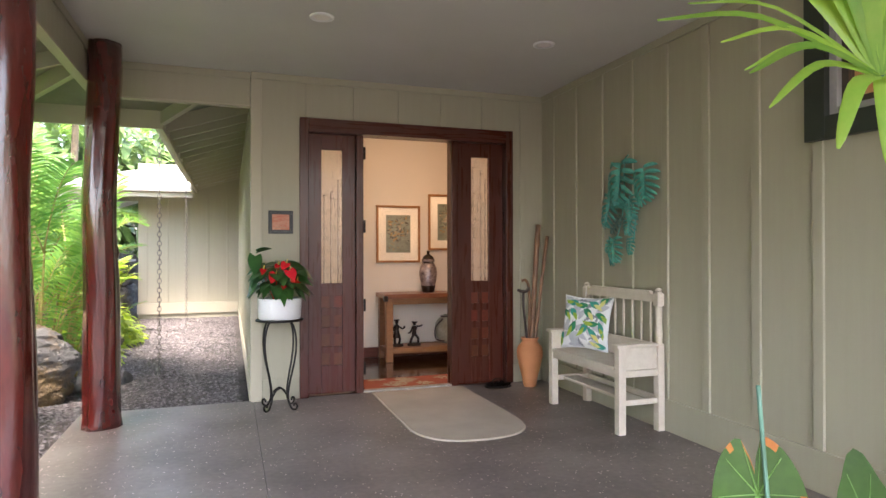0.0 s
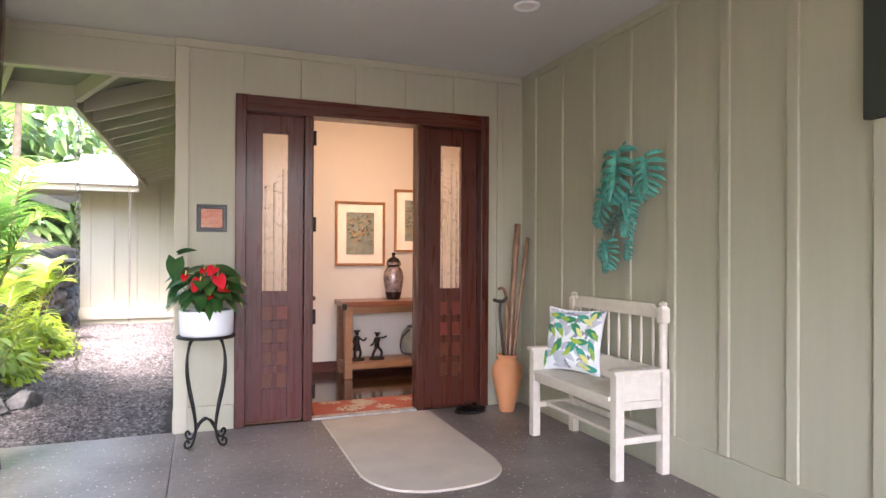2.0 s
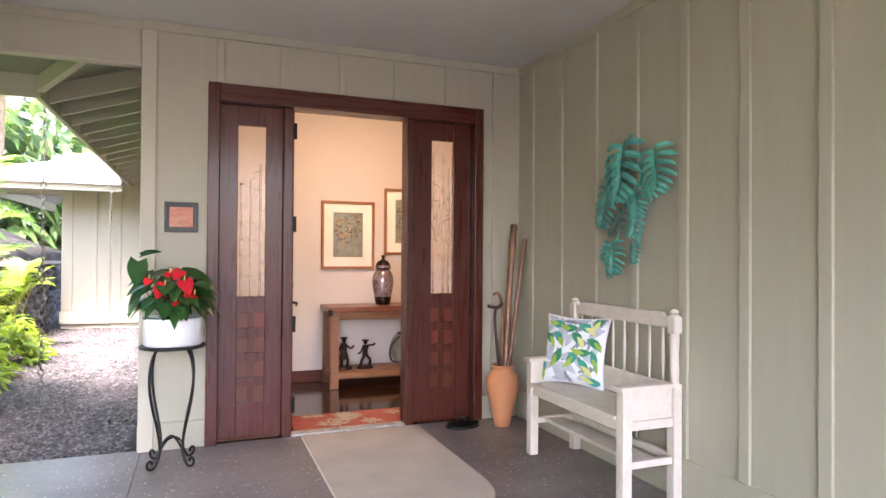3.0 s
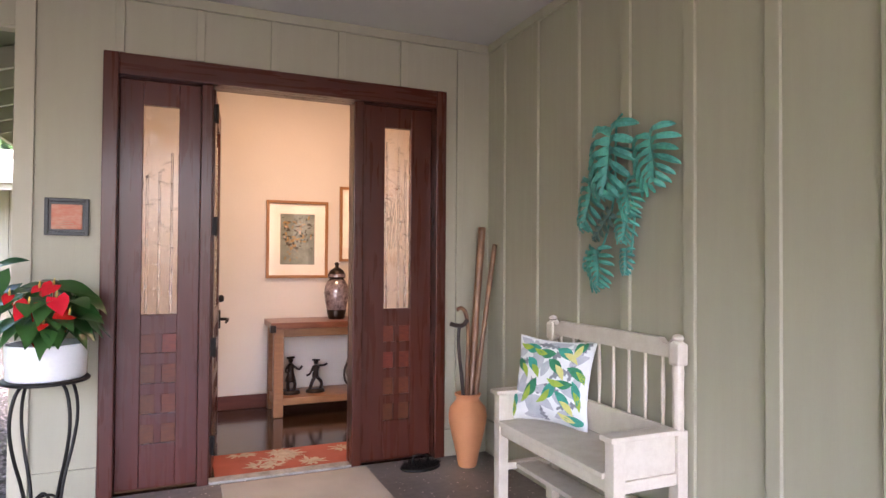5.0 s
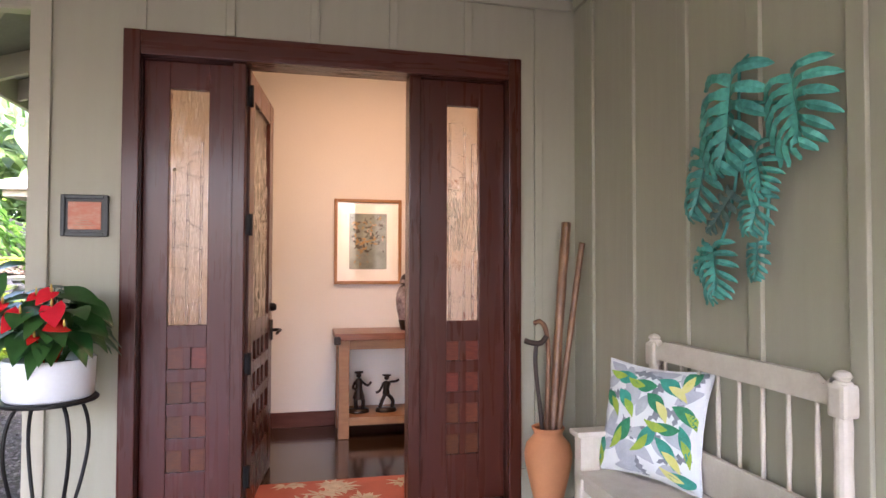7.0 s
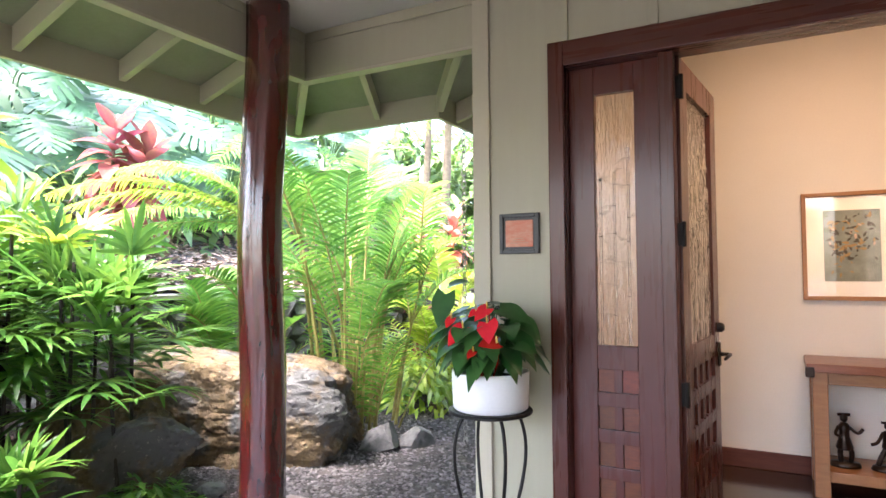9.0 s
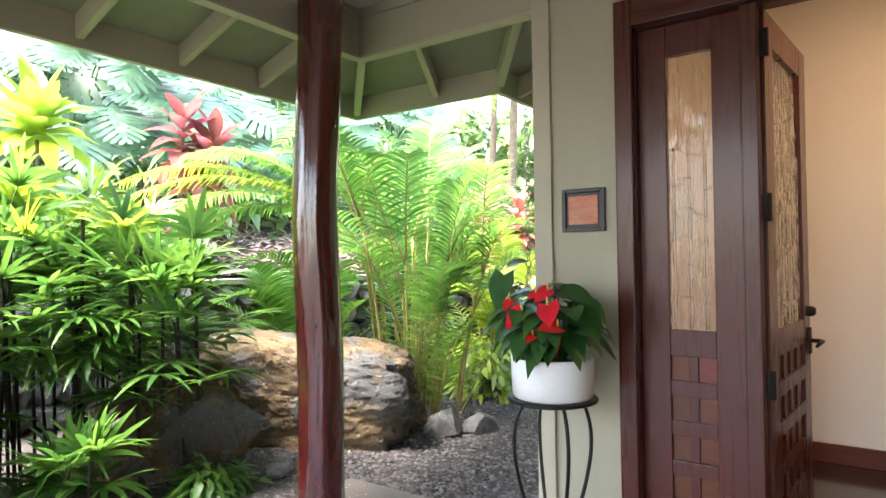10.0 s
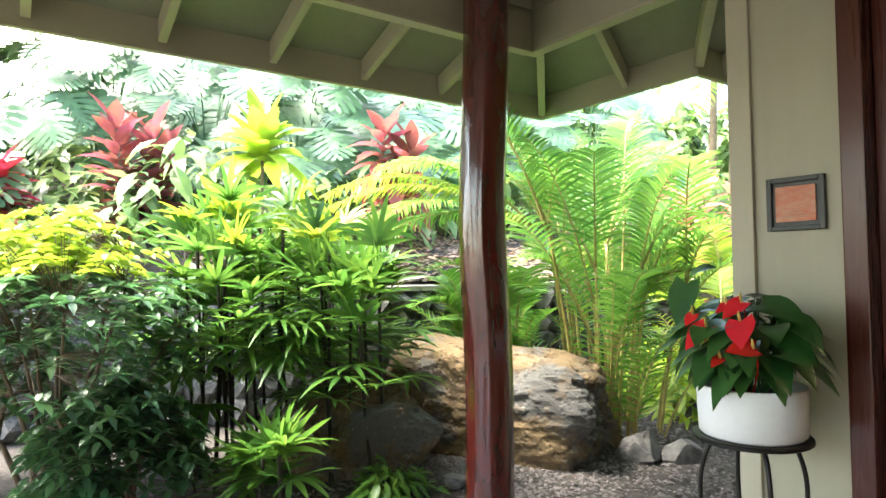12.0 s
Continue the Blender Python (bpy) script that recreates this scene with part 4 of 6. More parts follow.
for k in range(41):
    u = -1 + 2 * k / 40
    z = 1.005 + (0.022 if abs(u) < 0.86 else (0.022 - 0.028 * math.sin(math.pi * (abs(u) - 0.86) / 0.14)))
    prof.append((u * (HY - 0.058), z))
front_low = [bm.verts.new((BXL - 0.044, y, 0.945)) for y, z in prof]
front_up = [bm.verts.new((BXL - 0.044, y, z)) for y, z in prof]
back_low = [bm.verts.new((BXL - 0.012, y, 0.945)) for y, z in prof]
back_up = [bm.verts.new((BXL - 0.012, y, z)) for y, z in prof]
for k in range(40):
    bm.faces.new((front_low[k], front_low[k + 1], front_up[k + 1], front_up[k]))
    bm.faces.new((back_low[k], back_up[k], back_up[k + 1], back_low[k + 1]))
    bm.faces.new((front_up[k], front_up[k + 1], back_up[k + 1], back_up[k]))
    bm.faces.new((front_low[k], back_low[k], back_low[k + 1], front_low[k + 1]))
part("top_rail", bm, BENCH_PAINT, bench)
for k in range(8):
    y = -0.405 + 0.81 * k / 7
    zs = [0.635, 0.67, 0.72, 0.79, 0.86, 0.92, 0.95]
    part("spindle", tube(bmesh.new(), [(BXL - 0.03, y, z) for z in zs], [0.008, 0.007, 0.009, 0.0105, 0.009, 0.007, 0.008], 10), BENCH_PAINT, bench, smooth=True)

# ---- cushion with leaf print ----
cush = thing("throw_pillow", "white square pillow printed with green and grey tropical leaves", "pillow")
cush.matrix_world = pose(2.985, 4.775, 0.722) @ pose(0, 0, 0, 0, 0, -63) @ pose(0, 0, 0, -14)


def pillow_y(u, v):
    """Half thickness of the cushion at u, v from -1 to 1."""
    return 0.075 * max(0.0, (1 - u * u)) ** 0.45 * max(0.0, (1 - v * v)) ** 0.45


def pillow_at(u, v, sg=-1, off=0.0):
    pull = 1 - 0.11 * (1 - abs(u) ** 2) * abs(v) ** 3
    pull2 = 1 - 0.11 * (1 - abs(v) ** 2) * abs(u) ** 3
    wr = 0.006 * noise.noise(Vector((u * 3, v * 3, sg)))
    return Vector((0.238 * u * pull2, sg * (pillow_y(u, v) + 0.004 + wr + off), 0.238 * v * pull))


rows = 24
LINEN = material("white_linen", (0.74, 0.74, 0.73), 0.9, vary=0.08, scale=10, grain=300, bump=0.3, depth=0.002)
acc = Acc()
for sg in (-1, 1):
    acc.quad_rows([[pillow_at(-1 + 2 * i / rows, -1 + 2 * j / rows, sg) for i in range(rows + 1)] for j in range(rows + 1)])
acc.put("cover", LINEN, cush)
bm = tube(bmesh.new(), [pillow_at(u, v) * 1.0 + Vector((0, 0.004, 0)) for u, v in [(-1 + 2 * i / 12, -1) for i in range(13)] + [(1, -1 + 2 * i / 12) for i in range(1, 13)] + [(1 - 2 * i / 12, 1) for i in range(1, 13)] + [(-1, 1 - 2 * i / 12) for i in range(1, 13)]], 0.006, 6)
part("ruffled_edge", bm, LINEN, cush, smooth=True)
PRINTS = [material("print_leaf_" + k, c, 0.9, vary=0.35, scale=25, grain=200, bump=0.1, tint=t) for k, c, t in
          (("emerald", (0.03, 0.24, 0.11), (0.02, 0.12, 0.06)), ("lime", (0.36, 0.45, 0.05), (0.18, 0.33, 0.05)), ("grey", (0.17, 0.18, 0.20), (0.30, 0.30, 0.33)),
           ("teal", (0.04, 0.32, 0.24), (0.03, 0.18, 0.12)), ("yellow", (0.58, 0.54, 0.14), (0.66, 0.62, 0.30)), ("pale", (0.38, 0.39, 0.42), (0.52, 0.52, 0.55)))]
rnd = random.Random(12)
def printed_leaf(u, v, a, ln, wide, kind, layer, jag=False):
    """One leaf of the print, lying on the cloth with its middle at (u, v)."""
    ca, sa = math.cos(a), math.sin(a)
    n = 11
    cut = []
    for i in range(n + 1):
        s = i / n - 0.5
        w = wide * math.sin(math.pi * (0.03 + 0.95 * (i / n) ** 1.15)) * (0.35 if jag and i % 2 else 1.0)
        bend = 0.35 * ln * s * s
        cut.append([pillow_at(max(-0.97, min(0.97, u + ca * s * ln - sa * (tt + bend))), max(-0.97, min(0.97, v + sa * s * ln + ca * (tt + bend))), -1, layer) for tt in (-w, 0, w)])
    one = Acc()
    one.quad_rows(cut)
    one.put("printed_leaf", PRINTS[kind], cush)


placed = []
for k in range(400):
    u, v, a = rnd.uniform(-0.92, 0.92), rnd.uniform(-0.92, 0.92), rnd.uniform(0, 6.28)
    if len(placed) < 34 and all((u - p[0]) ** 2 + (v - p[1]) ** 2 > 0.2 ** 2 for p in placed):
        placed.append((u, v))
        printed_leaf(u, v, a, rnd.uniform(0.45, 0.7), 0.11, 5 if len(placed) % 3 else 2, 0.0012 + 0.00004 * len(placed), len(placed) % 3 == 0)
placed = []
for k in range(600):
    u, v, a = rnd.uniform(-0.86, 0.86), rnd.uniform(-0.86, 0.86), rnd.choice((0.9, 2.2, 1.5, 0.2)) + rnd.uniform(-0.4, 0.4)
    if len(placed) < 15 and all((u - p[0]) ** 2 + (v - p[1]) ** 2 > 0.33 ** 2 for p in placed):
        placed.append((u, v))
        base = 0.0030 + 0.0001 * len(placed)
        ln = rnd.uniform(0.44, 0.62)
        printed_leaf(u, v, a, ln, rnd.uniform(0.10, 0.14), (0, 3)[len(placed) % 2], base)
        printed_leaf(u - math.cos(a) * 0.17, v - math.sin(a) * 0.17, a + rnd.uniform(-0.3, 0.3), ln * 0.8, 0.075, (1, 4, 1)[len(placed) % 3], base + 0.0002)

# ---- metal monstera ornament ----
art = thing("wall_ornament", "verdigris metal wall ornament of monstera leaves", "wall ornament", WALL_X, 4.35, 1.648)
X = -0.045
rnd = random.Random(77)


def metal_leaf(parent, y0, z0, y1, z1, width, off, lobes, mat=None):
    """A pressed metal monstera leaf: a web along the midrib, fingers that bend towards the tip and curl back to the wall."""
    acc = Acc()
    way = Vector((0, y1 - y0, z1 - z0))
    ln = way.length
    way.normalize()
    side = Vector((-1, 0, 0)).cross(way).normalized()
    tilt = rnd.uniform(-0.08, 0.10)

    def at(u, v, lift):
        return Vector((X - off - lift + tilt * v - 0.10 * u, y0, z0)) + way * u + side * v

    reach = ((0.0, 0.92), (0.2, 1.05), (0.45, 0.94), (0.7, 0.64), (0.88, 0.36), (1.0, 0.14))
    for sg in (-1, 1):
        for k in range(lobes):
            s = (k + 0.5) / lobes
            h = next(a + (b - a) * (s - p) / (q - p) for (p, a), (q, b) in zip(reach, reach[1:]) if s <= q)
            th = radians(126 - 100 * s ** 0.85 + rnd.uniform(-4, 4))
            far = width / 2 * h * rnd.uniform(0.9, 1.08)
            root, half = s * ln * 0.86, ln * 0.86 / lobes * 0.5
            u, v = root, 0.0
            rows = []
            steps = 9
            for j in range(steps):
                t = j / (steps - 1)
                wide = half * (1.0, 1.0, 0.66, 0.74, 0.88, 0.92, 0.86, 0.62, 0.12)[j]
                a = th * (1 - 0.50 * t)
                du, dv = math.cos(a), math.sin(a)
                lift = 0.03 * width + 0.10 * width * math.sin(min(1, t * 1.15) * 2.5) - 0.12 * width * t * t
                if t < 0.4:
                    e = ((-wide, 0), (0, 0), (wide, 0))
                    cut = [at(u + q[0], sg * v, lift - (0.012 * width if j == 0 else 0)) for q in e]
                else:
                    cut = [at(u + c * wide * dv, sg * (v - c * wide * du), lift - abs(c) * 0.025 * width) for c in (-1, 0, 1)]
                rows.append(cut)
                step = far / (steps - 1) / max(0.62, math.sin(th * 0.8))
                u, v = u + du * step, v + dv * step
            acc.quad_rows(rows)
    ob = acc.put("leaf", mat or VERDIGRIS, parent, False)
    so = ob.modifiers.new("thickness", "SOLIDIFY")
    so.thickness = 0.003


for leaf in ((0.124, 0.310, 0.225, 0.151, 0.13, 0.006, 5), (-0.212, 0.343, -0.292, 0.072, 0.31, 0.012, 7), (0.041, 0.416, 0.034, 0.028, 0.35, 0.035, 7),
             (0.212, 0.171, 0.258, -0.116, 0.27, 0.014, 7), (-0.083, 0.117, -0.148, -0.048, 0.20, 0.045, 7), (-0.082, -0.033, -0.059, -0.175, 0.17, 0.030, 6),
             (0.165, -0.204, 0.107, -0.410, 0.22, 0.028, 7), (0.207, -0.192, 0.267, -0.321, 0.14, 0.012, 5), (-0.056, -0.198, -0.068, -0.336, 0.12, 0.018, 6)):
    metal_leaf(art, *leaf)
metal_leaf(art, 0.042, -0.008, 0.182, -0.171, 0.11, 0.03, 6, VERDIGRIS_DULL)
for line in ([(-0.02, 0.030, 0.49), (-0.045, 0.042, 0.45), (-0.05, 0.045, 0.36), (-0.045, 0.06, 0.1), (-0.04, 0.13, -0.12), (-0.045, 0.180, -0.21)],
             [(-0.045, 0.06, 0.33), (-0.04, -0.10, 0.28), (-0.045, -0.25, 0.27)],
             [(-0.045, 0.0, 0.15), (-0.03, -0.07, 0.0), (-0.04, -0.06, -0.22)],
             [(-0.045, 0.05, 0.22), (-0.03, 0.14, 0.19), (-0.04, 0.21, 0.17)]):
    part("metal_stem", tube(bmesh.new(), curve_points(line, 24), 0.006, 8), VERDIGRIS, art, smooth=True)
bm = boxed(-0.045, -0.001, 0.05, 0.07, 0.3, 0.32)
part("bracket", bm, IRON, art)

# ---- plant stand, pot and anthurium ----
stand = thing("plant_stand", "black wrought iron plant stand with curled feet", "plant stand", 0.455, 5.575, 0.0)
stand.matrix_world = pose(0.455, 5.575, 0.0) @ Matrix.Diagonal((1.0, 1.0, 1.025, 1.0))
part("top_disc", lathe(bmesh.new(), [(0.0, 0.735), (0.195, 0.735), (0.200, 0.739), (0.200, 0.748), (0.195, 0.752), (0.0, 0.752)], 40), IRON, stand)
for k in range(4):
    a = math.pi / 4 + k * math.pi / 2
    c, s = math.cos(a), math.sin(a)
    prof = [(0.120, 0.735), (0.155, 0.69), (0.178, 0.60), (0.178, 0.50), (0.155, 0.38), (0.120, 0.26), (0.098, 0.16), (0.095, 0.09), (0.112, 0.045)]
    part("leg", tube(bmesh.new(), [(r * c, r * s, z) for r, z in [tuple(p[:2]) for p in curve_points([(r, z, 0) for r, z in prof], 30)]], 0.0085, 10), IRON, stand, smooth=True)
    curl = [(0.112, 0.045), (0.132, 0.016), (0.160, 0.010), (0.185, 0.022), (0.190, 0.048), (0.172, 0.062), (0.156, 0.052), (0.156, 0.038)]
    part("curled_foot", tube(bmesh.new(), [(p.x * c, p.x * s, p.y) for p in curve_points([(r, z, 0) for r, z in curl], 26)], 0.0085, 10), IRON, stand, smooth=True)
for k in range(2):
    a = math.pi / 4 + k * math.pi / 2
    c, s = math.cos(a), math.sin(a)
    part("brace", tube(bmesh.new(), curve_points([(-0.095 * c, -0.095 * s, 0.10), (-0.05 * c, -0.05 * s, 0.150), (0, 0, 0.165 + 0.012 * k), (0.05 * c, 0.05 * s, 0.150), (0.095 * c, 0.095 * s, 0.10)], 16), 0.007, 8), IRON, stand, smooth=True)

pot = thing("flower_pot", "round white ceramic planter on the iron stand", "flower pot", 0.457, 5.575, 0.7715)
part("bowl", lathe(bmesh.new(), [(0.0, 0.0), (0.168, 0.0), (0.178, 0.010), (0.182, 0.10), (0.184, 0.172), (0.182, 0.178), (0.174, 0.178), (0.172, 0.14), (0.168, 0.12), (0.0, 0.12)], 48, closed=False), WHITE_POT, pot, smooth=True)
part("soil", lathe(bmesh.new(), [(0.0, 0.125), (0.171, 0.125), (0.171, 0.140), (0.08, 0.148), (0.0, 0.150)], 32), EARTH, pot)

anth = thing("anthurium", "flowering anthurium with dark leaves and red spathes", "potted plant", 0.457, 5.575, 0.82)
rnd = random.Random(21)
stems = Acc()


def heart_leaf(acc, base, way, up, ln, wd, droop=0.3):
    if acc is None:
        one = Acc()
        blade(one, base, way, up, ln, wd, HEART, droop, 0.18, 0.16)
        return one.put("leaf", ANTH_LEAF, anth)
    blade(acc, base, way, up, ln, wd, HEART, droop, 0.18, 0.16)


for k in range(64):
    a = rnd.uniform(0, 6.28)
    rr = rnd.uniform(0.03, 0.21)
    h = rnd.uniform(0.10, 0.33) * (1.15 - rr * 1.4)
    tip = Vector((rr * math.cos(a), rr * math.sin(a), 0.10 + h))
    stems = Acc()
    stems.tube(curve_points([(0.05 * math.cos(a), 0.05 * math.sin(a), 0.1), (tip.x * 0.7, tip.y * 0.7, 0.10 + h * 0.7), tip], 6), 0.0025, 5)
    stems.put("stalk", ANTH_LEAF, anth)
    way = Vector((math.cos(a + rnd.uniform(-0.5, 0.5)), math.sin(a + rnd.uniform(-0.5, 0.5)), rnd.uniform(-0.75, 0.15)))
    heart_leaf(None, tip, way, (-0.2 * way.x, -0.2 * way.y - 0.3, 1), rnd.uniform(0.10, 0.17), rnd.uniform(0.075, 0.115), rnd.uniform(0.15, 0.45))
for k in range(24):
    a = k * 2.4 + rnd.uniform(-0.2, 0.2)
    rr = rnd.uniform(0.14, 0.18)
    c, sn = math.cos(a), math.sin(a)
    z = rnd.uniform(0.21, 0.27)
    arm = Acc()
    arm.tube(curve_points([(0.05 * c, 0.05 * sn, 0.1), (rr * 0.7 * c, rr * 0.7 * sn, z * 0.95), (rr * c, rr * sn, z)], 5), 0.0025, 5)
    arm.put("stalk", ANTH_LEAF, anth)
    heart_leaf(None, (rr * c, rr * sn, z), (c, sn, rnd.uniform(-0.8, -0.35)), (c * 0.6, sn * 0.6, 0.8), rnd.uniform(0.11, 0.16), rnd.uniform(0.07, 0.10), rnd.uniform(0.2, 0.4))
tall = Vector((-0.205, -0.06, 0.49))
stems = Acc()
stems.tube(curve_points([(-0.03, 0, 0.1), (-0.15, -0.04, 0.28), tall], 10), 0.0035, 5)
stems.put("stalk", ANTH_LEAF, anth)
heart_leaf(None, tall, (-0.05, -0.35, -0.85), (0.1, -1, 0.2), 0.17, 0.12, 0.0)
heart_leaf(None, tall + Vector((0.02, 0, 0.04)), (0.9, -0.2, 0.35), (0, -0.6, 1), 0.13, 0.07, 0.2)
heart_leaf(None, (-0.20, -0.05, 0.31), (-0.3, -0.1, -0.9), (-0.6, -1, 0.2), 0.19, 0.07, 0.0)
heart_leaf(None, (0.06, -0.02, 0.42), (0.95, -0.2, -0.1), (0, -0.5, 1), 0.18, 0.12, 0.25)
heart_leaf(None, (0.12, -0.03, 0.32), (0.85, -0.3, -0.3), (0, -0.6, 1), 0.16, 0.11, 0.25)
for x, y, z, sz in ((-0.045, -0.19, 0.345, 0.105), (0.065, -0.17, 0.370, 0.105), (0.125, -0.20, 0.285, 0.095), (0.045, -0.12, 0.43, 0.085), (-0.14, -0.12, 0.38, 0.055), (0.02, -0.22, 0.245, 0.05), (-0.02, -0.10, 0.415, 0.05)):
    acc = Acc()
    acc.tube(curve_points([(x * 0.3, y * 0.3, 0.1), (x * 0.8, y * 0.7, z * 0.7), (x, y + 0.01, z)], 8), 0.003, 5)
    w = Vector((rnd.uniform(-0.5, 0.5), -0.5, rnd.uniform(-0.7, 0.1)))
    heart_leaf(acc, (x, y, z), w, (0, -0.75, 0.7), sz, sz * 0.95, 0.15)
    fl = acc.put("flower", ANTH_RED, anth)
    tagged(fl, "glossy red spathe")
    part("spadix", tube(bmesh.new(), [(x, y - 0.006, z + 0.002), (x + 0.004, y - 0.02, z + 0.02), (x + 0.006, y - 0.026, z + 0.035)], [0.005, 0.005, 0.002], 8), SPADIX, fl, "yellow spadix", True)

# ---- foyer things ----
rug = thing("entry_rug", "terracotta rug with a cream floral pattern", "rug", 0, 0, 0)
part("rug_body", boxed(1.30, 2.62, WALL_Y + 0.115, 6.47, 0.0, 0.010, bevel=0.003), RUG_RED, rug)
rnd = random.Random(4)
for k in range(18):
    acc = Acc()
    cx, cy, a0 = 1.40 + 1.15 * rnd.random(), 6.07 + 0.36 * rnd.random(), rnd.uniform(0, 6.28)
    for j in range(9):
        a = a0 + j * 0.7 + rnd.uniform(-0.2, 0.2)
        ln, wd = rnd.uniform(0.05, 0.12), rnd.uniform(0.02, 0.035)
        ex, ey = cx + ln * math.cos(a), cy + ln * math.sin(a)
        if 1.32 < ex < 2.6 and WALL_Y + 0.13 < ey < 6.46:
            blade(acc, (cx + 0.012 * math.cos(a), cy + 0.012 * math.sin(a), 0.0115 + 0.0001 * k), (math.cos(a), math.sin(a), 0), (0, 0, 1), ln, wd, OVAL, 0, 0)
    if acc.v:
        acc.put("woven_flower", RUG_CREAM, rug, False)

console = thing("console_table", "honey wood console table with an open lower shelf", "console table", 0, 0, 0)
TX0, TX1, TY0, TY1 = 1.845, 3.45, 7.40, 7.845
part_box("tabletop", TX0 - 0.03, TX1 + 0.03, TY0 - 0.03, TY1, 0.775, 0.83, bevel=0.008, parent=console, mat_now=PINE_TOP)
for x in (TX0, TX1 - 0.085):
    for y in (TY0, TY1 - 0.085):
        part_box("leg", x, x + 0.085, y, y + 0.085, 0.0, 0.774, bevel=0.006, parent=console, mat_now=PINE)
part_box("apron", TX0 + 0.086, TX1 - 0.086, TY0 + 0.012, TY0 + 0.05, 0.70, 0.774, parent=console, mat_now=PINE)
part_box("shelf", TX0 + 0.086, TX1 - 0.086, TY0 + 0.012, TY1 - 0.012, 0.10, 0.165, bevel=0.006, parent=console, mat_now=PINE)
part_box("shelf_end", TX0 + 0.01, TX0 + 0.075, TY0 + 0.086, TY1 - 0.086, 0.10, 0.165, parent=console, mat_now=PINE)
for x in (TX0 - 0.036, TX1 - 0.01):
    part_box("corner_bracket", x, x + 0.05, TY0 - 0.036, TY0 + 0.03, 0.745, 0.81, bevel=0.008, parent=console, mat_now=BRONZE, label="dark metal corner")

jar = thing("lidded_jar", "iridescent shell covered jar with a dark lid", "jar", 2.44, 7.60, 0.8305)
part("body", lathe(bmesh.new(), [(0.0, 0.0), (0.070, 0.0), (0.072, 0.01), (0.085, 0.07), (0.108, 0.17), (0.116, 0.25), (0.108, 0.31), (0.085, 0.355), (0.066, 0.375), (0.0, 0.376)], 40, closed=False), SMOKE_GLASS, jar, smooth=True)
part("base_band", lathe(bmesh.new(), [(0.072, 0.004), (0.076, 0.012), (0.093, 0.085), (0.090, 0.088)], 40, closed=False), BRONZE, jar, smooth=True)
lid = part("lid", lathe(bmesh.new(), [(0.066, 0.377), (0.082, 0.385), (0.080, 0.42), (0.062, 0.455), (0.034, 0.475), (0.018, 0.482), (0.016, 0.50), (0.022, 0.512), (0.018, 0.527), (0.0, 0.532)], 32, closed=False), BRONZE, jar, "dark bronze lid", True)
part("lid_band", lathe(bmesh.new(), [(0.0835, 0.392), (0.0835, 0.414), (0.080, 0.422)], 32, closed=False), SMOKE_GLASS, lid, smooth=True)


def figurine(x, y, pose_kind, label):
    """A small bronze dancer, as one plain mesh."""
    bm = lathe(bmesh.new(), [(0.0, 0), (0.075, 0), (0.078, 0.008), (0.070, 0.030), (0.0, 0.032)], 20)
    bmesh.ops.scale(bm, vec=(1.15, 0.75, 1), verts=bm.verts)
    if pose_kind == 0:
        tube(bm, curve_points([(0.03, 0, 0.03), (0.035, -0.02, 0.10), (0.0, 0, 0.17)], 8), [0.015] * 9, 8)
        tube(bm, curve_points([(-0.02, 0, 0.03), (-0.025, -0.01, 0.10), (0.0, 0, 0.17)], 8), [0.016] * 9, 8)
        lathe(bm, [(0.045, 0.11), (0.05, 0.12), (0.03, 0.19), (0.028, 0.22), (0.036, 0.25), (0.02, 0.275), (0.0, 0.28)], 14)
        tube(bm, curve_points([(0.025, 0, 0.25), (0.07, -0.02, 0.22), (0.10, -0.02, 0.25)], 8), [0.010] * 9, 8)
        tube(bm, curve_points([(-0.03, 0, 0.25), (-0.05, -0.04, 0.21), (-0.02, -0.06, 0.20)], 8), [0.010] * 9, 8)
        blob(bm, 0, 0, 0.305, 0.022, 0.024, 0.027, 0.1, 1, 2, 3)
        tube(bm, [(-0.035, 0, 0.325), (0.035, 0, 0.328)], 0.010, 8)
    else:
        tube(bm, curve_points([(0.05, 0, 0.03), (0.055, 0, 0.09), (0.0, 0, 0.15)], 8), [0.015] * 9, 8)
        tube(bm, curve_points([(-0.05, 0, 0.03), (-0.03, 0, 0.09), (0.0, 0, 0.15)], 8), [0.016] * 9, 8)
        tube(bm, curve_points([(0.0, 0, 0.14), (0.0, -0.01, 0.20), (0.01, 0, 0.245)], 8), [0.030, 0.031, 0.028, 0.026, 0.027, 0.031, 0.033, 0.03, 0.02], 10)
        tube(bm, curve_points([(0.03, 0, 0.24), (0.075, -0.02, 0.245), (0.105, -0.02, 0.26)], 8), [0.010] * 9, 8)
        tube(bm, curve_points([(-0.02, 0, 0.235), (-0.055, -0.04, 0.18), (-0.09, -0.05, 0.165)], 8), [0.010] * 9, 8)
        blob(bm, 0.005, 0, 0.278, 0.022, 0.024, 0.026, 0.1, 1, 2, 5)
        tube(bm, [(-0.03, 0, 0.297), (0.04, 0, 0.292)], 0.008, 8)
    ob = part("figurine", bm, BRONZE, None, label, True)
    ob.matrix_world = pose(x, y, 0.1655)
    tagged(ob, label, "figurine", "figurines on the shelf")


figurine(2.02, 7.58, 0, "dark bronze dancing figurine in a long skirt on the shelf")
figurine(2.245, 7.58, 1, "dark bronze striding figurine with stretched arms on the shelf")

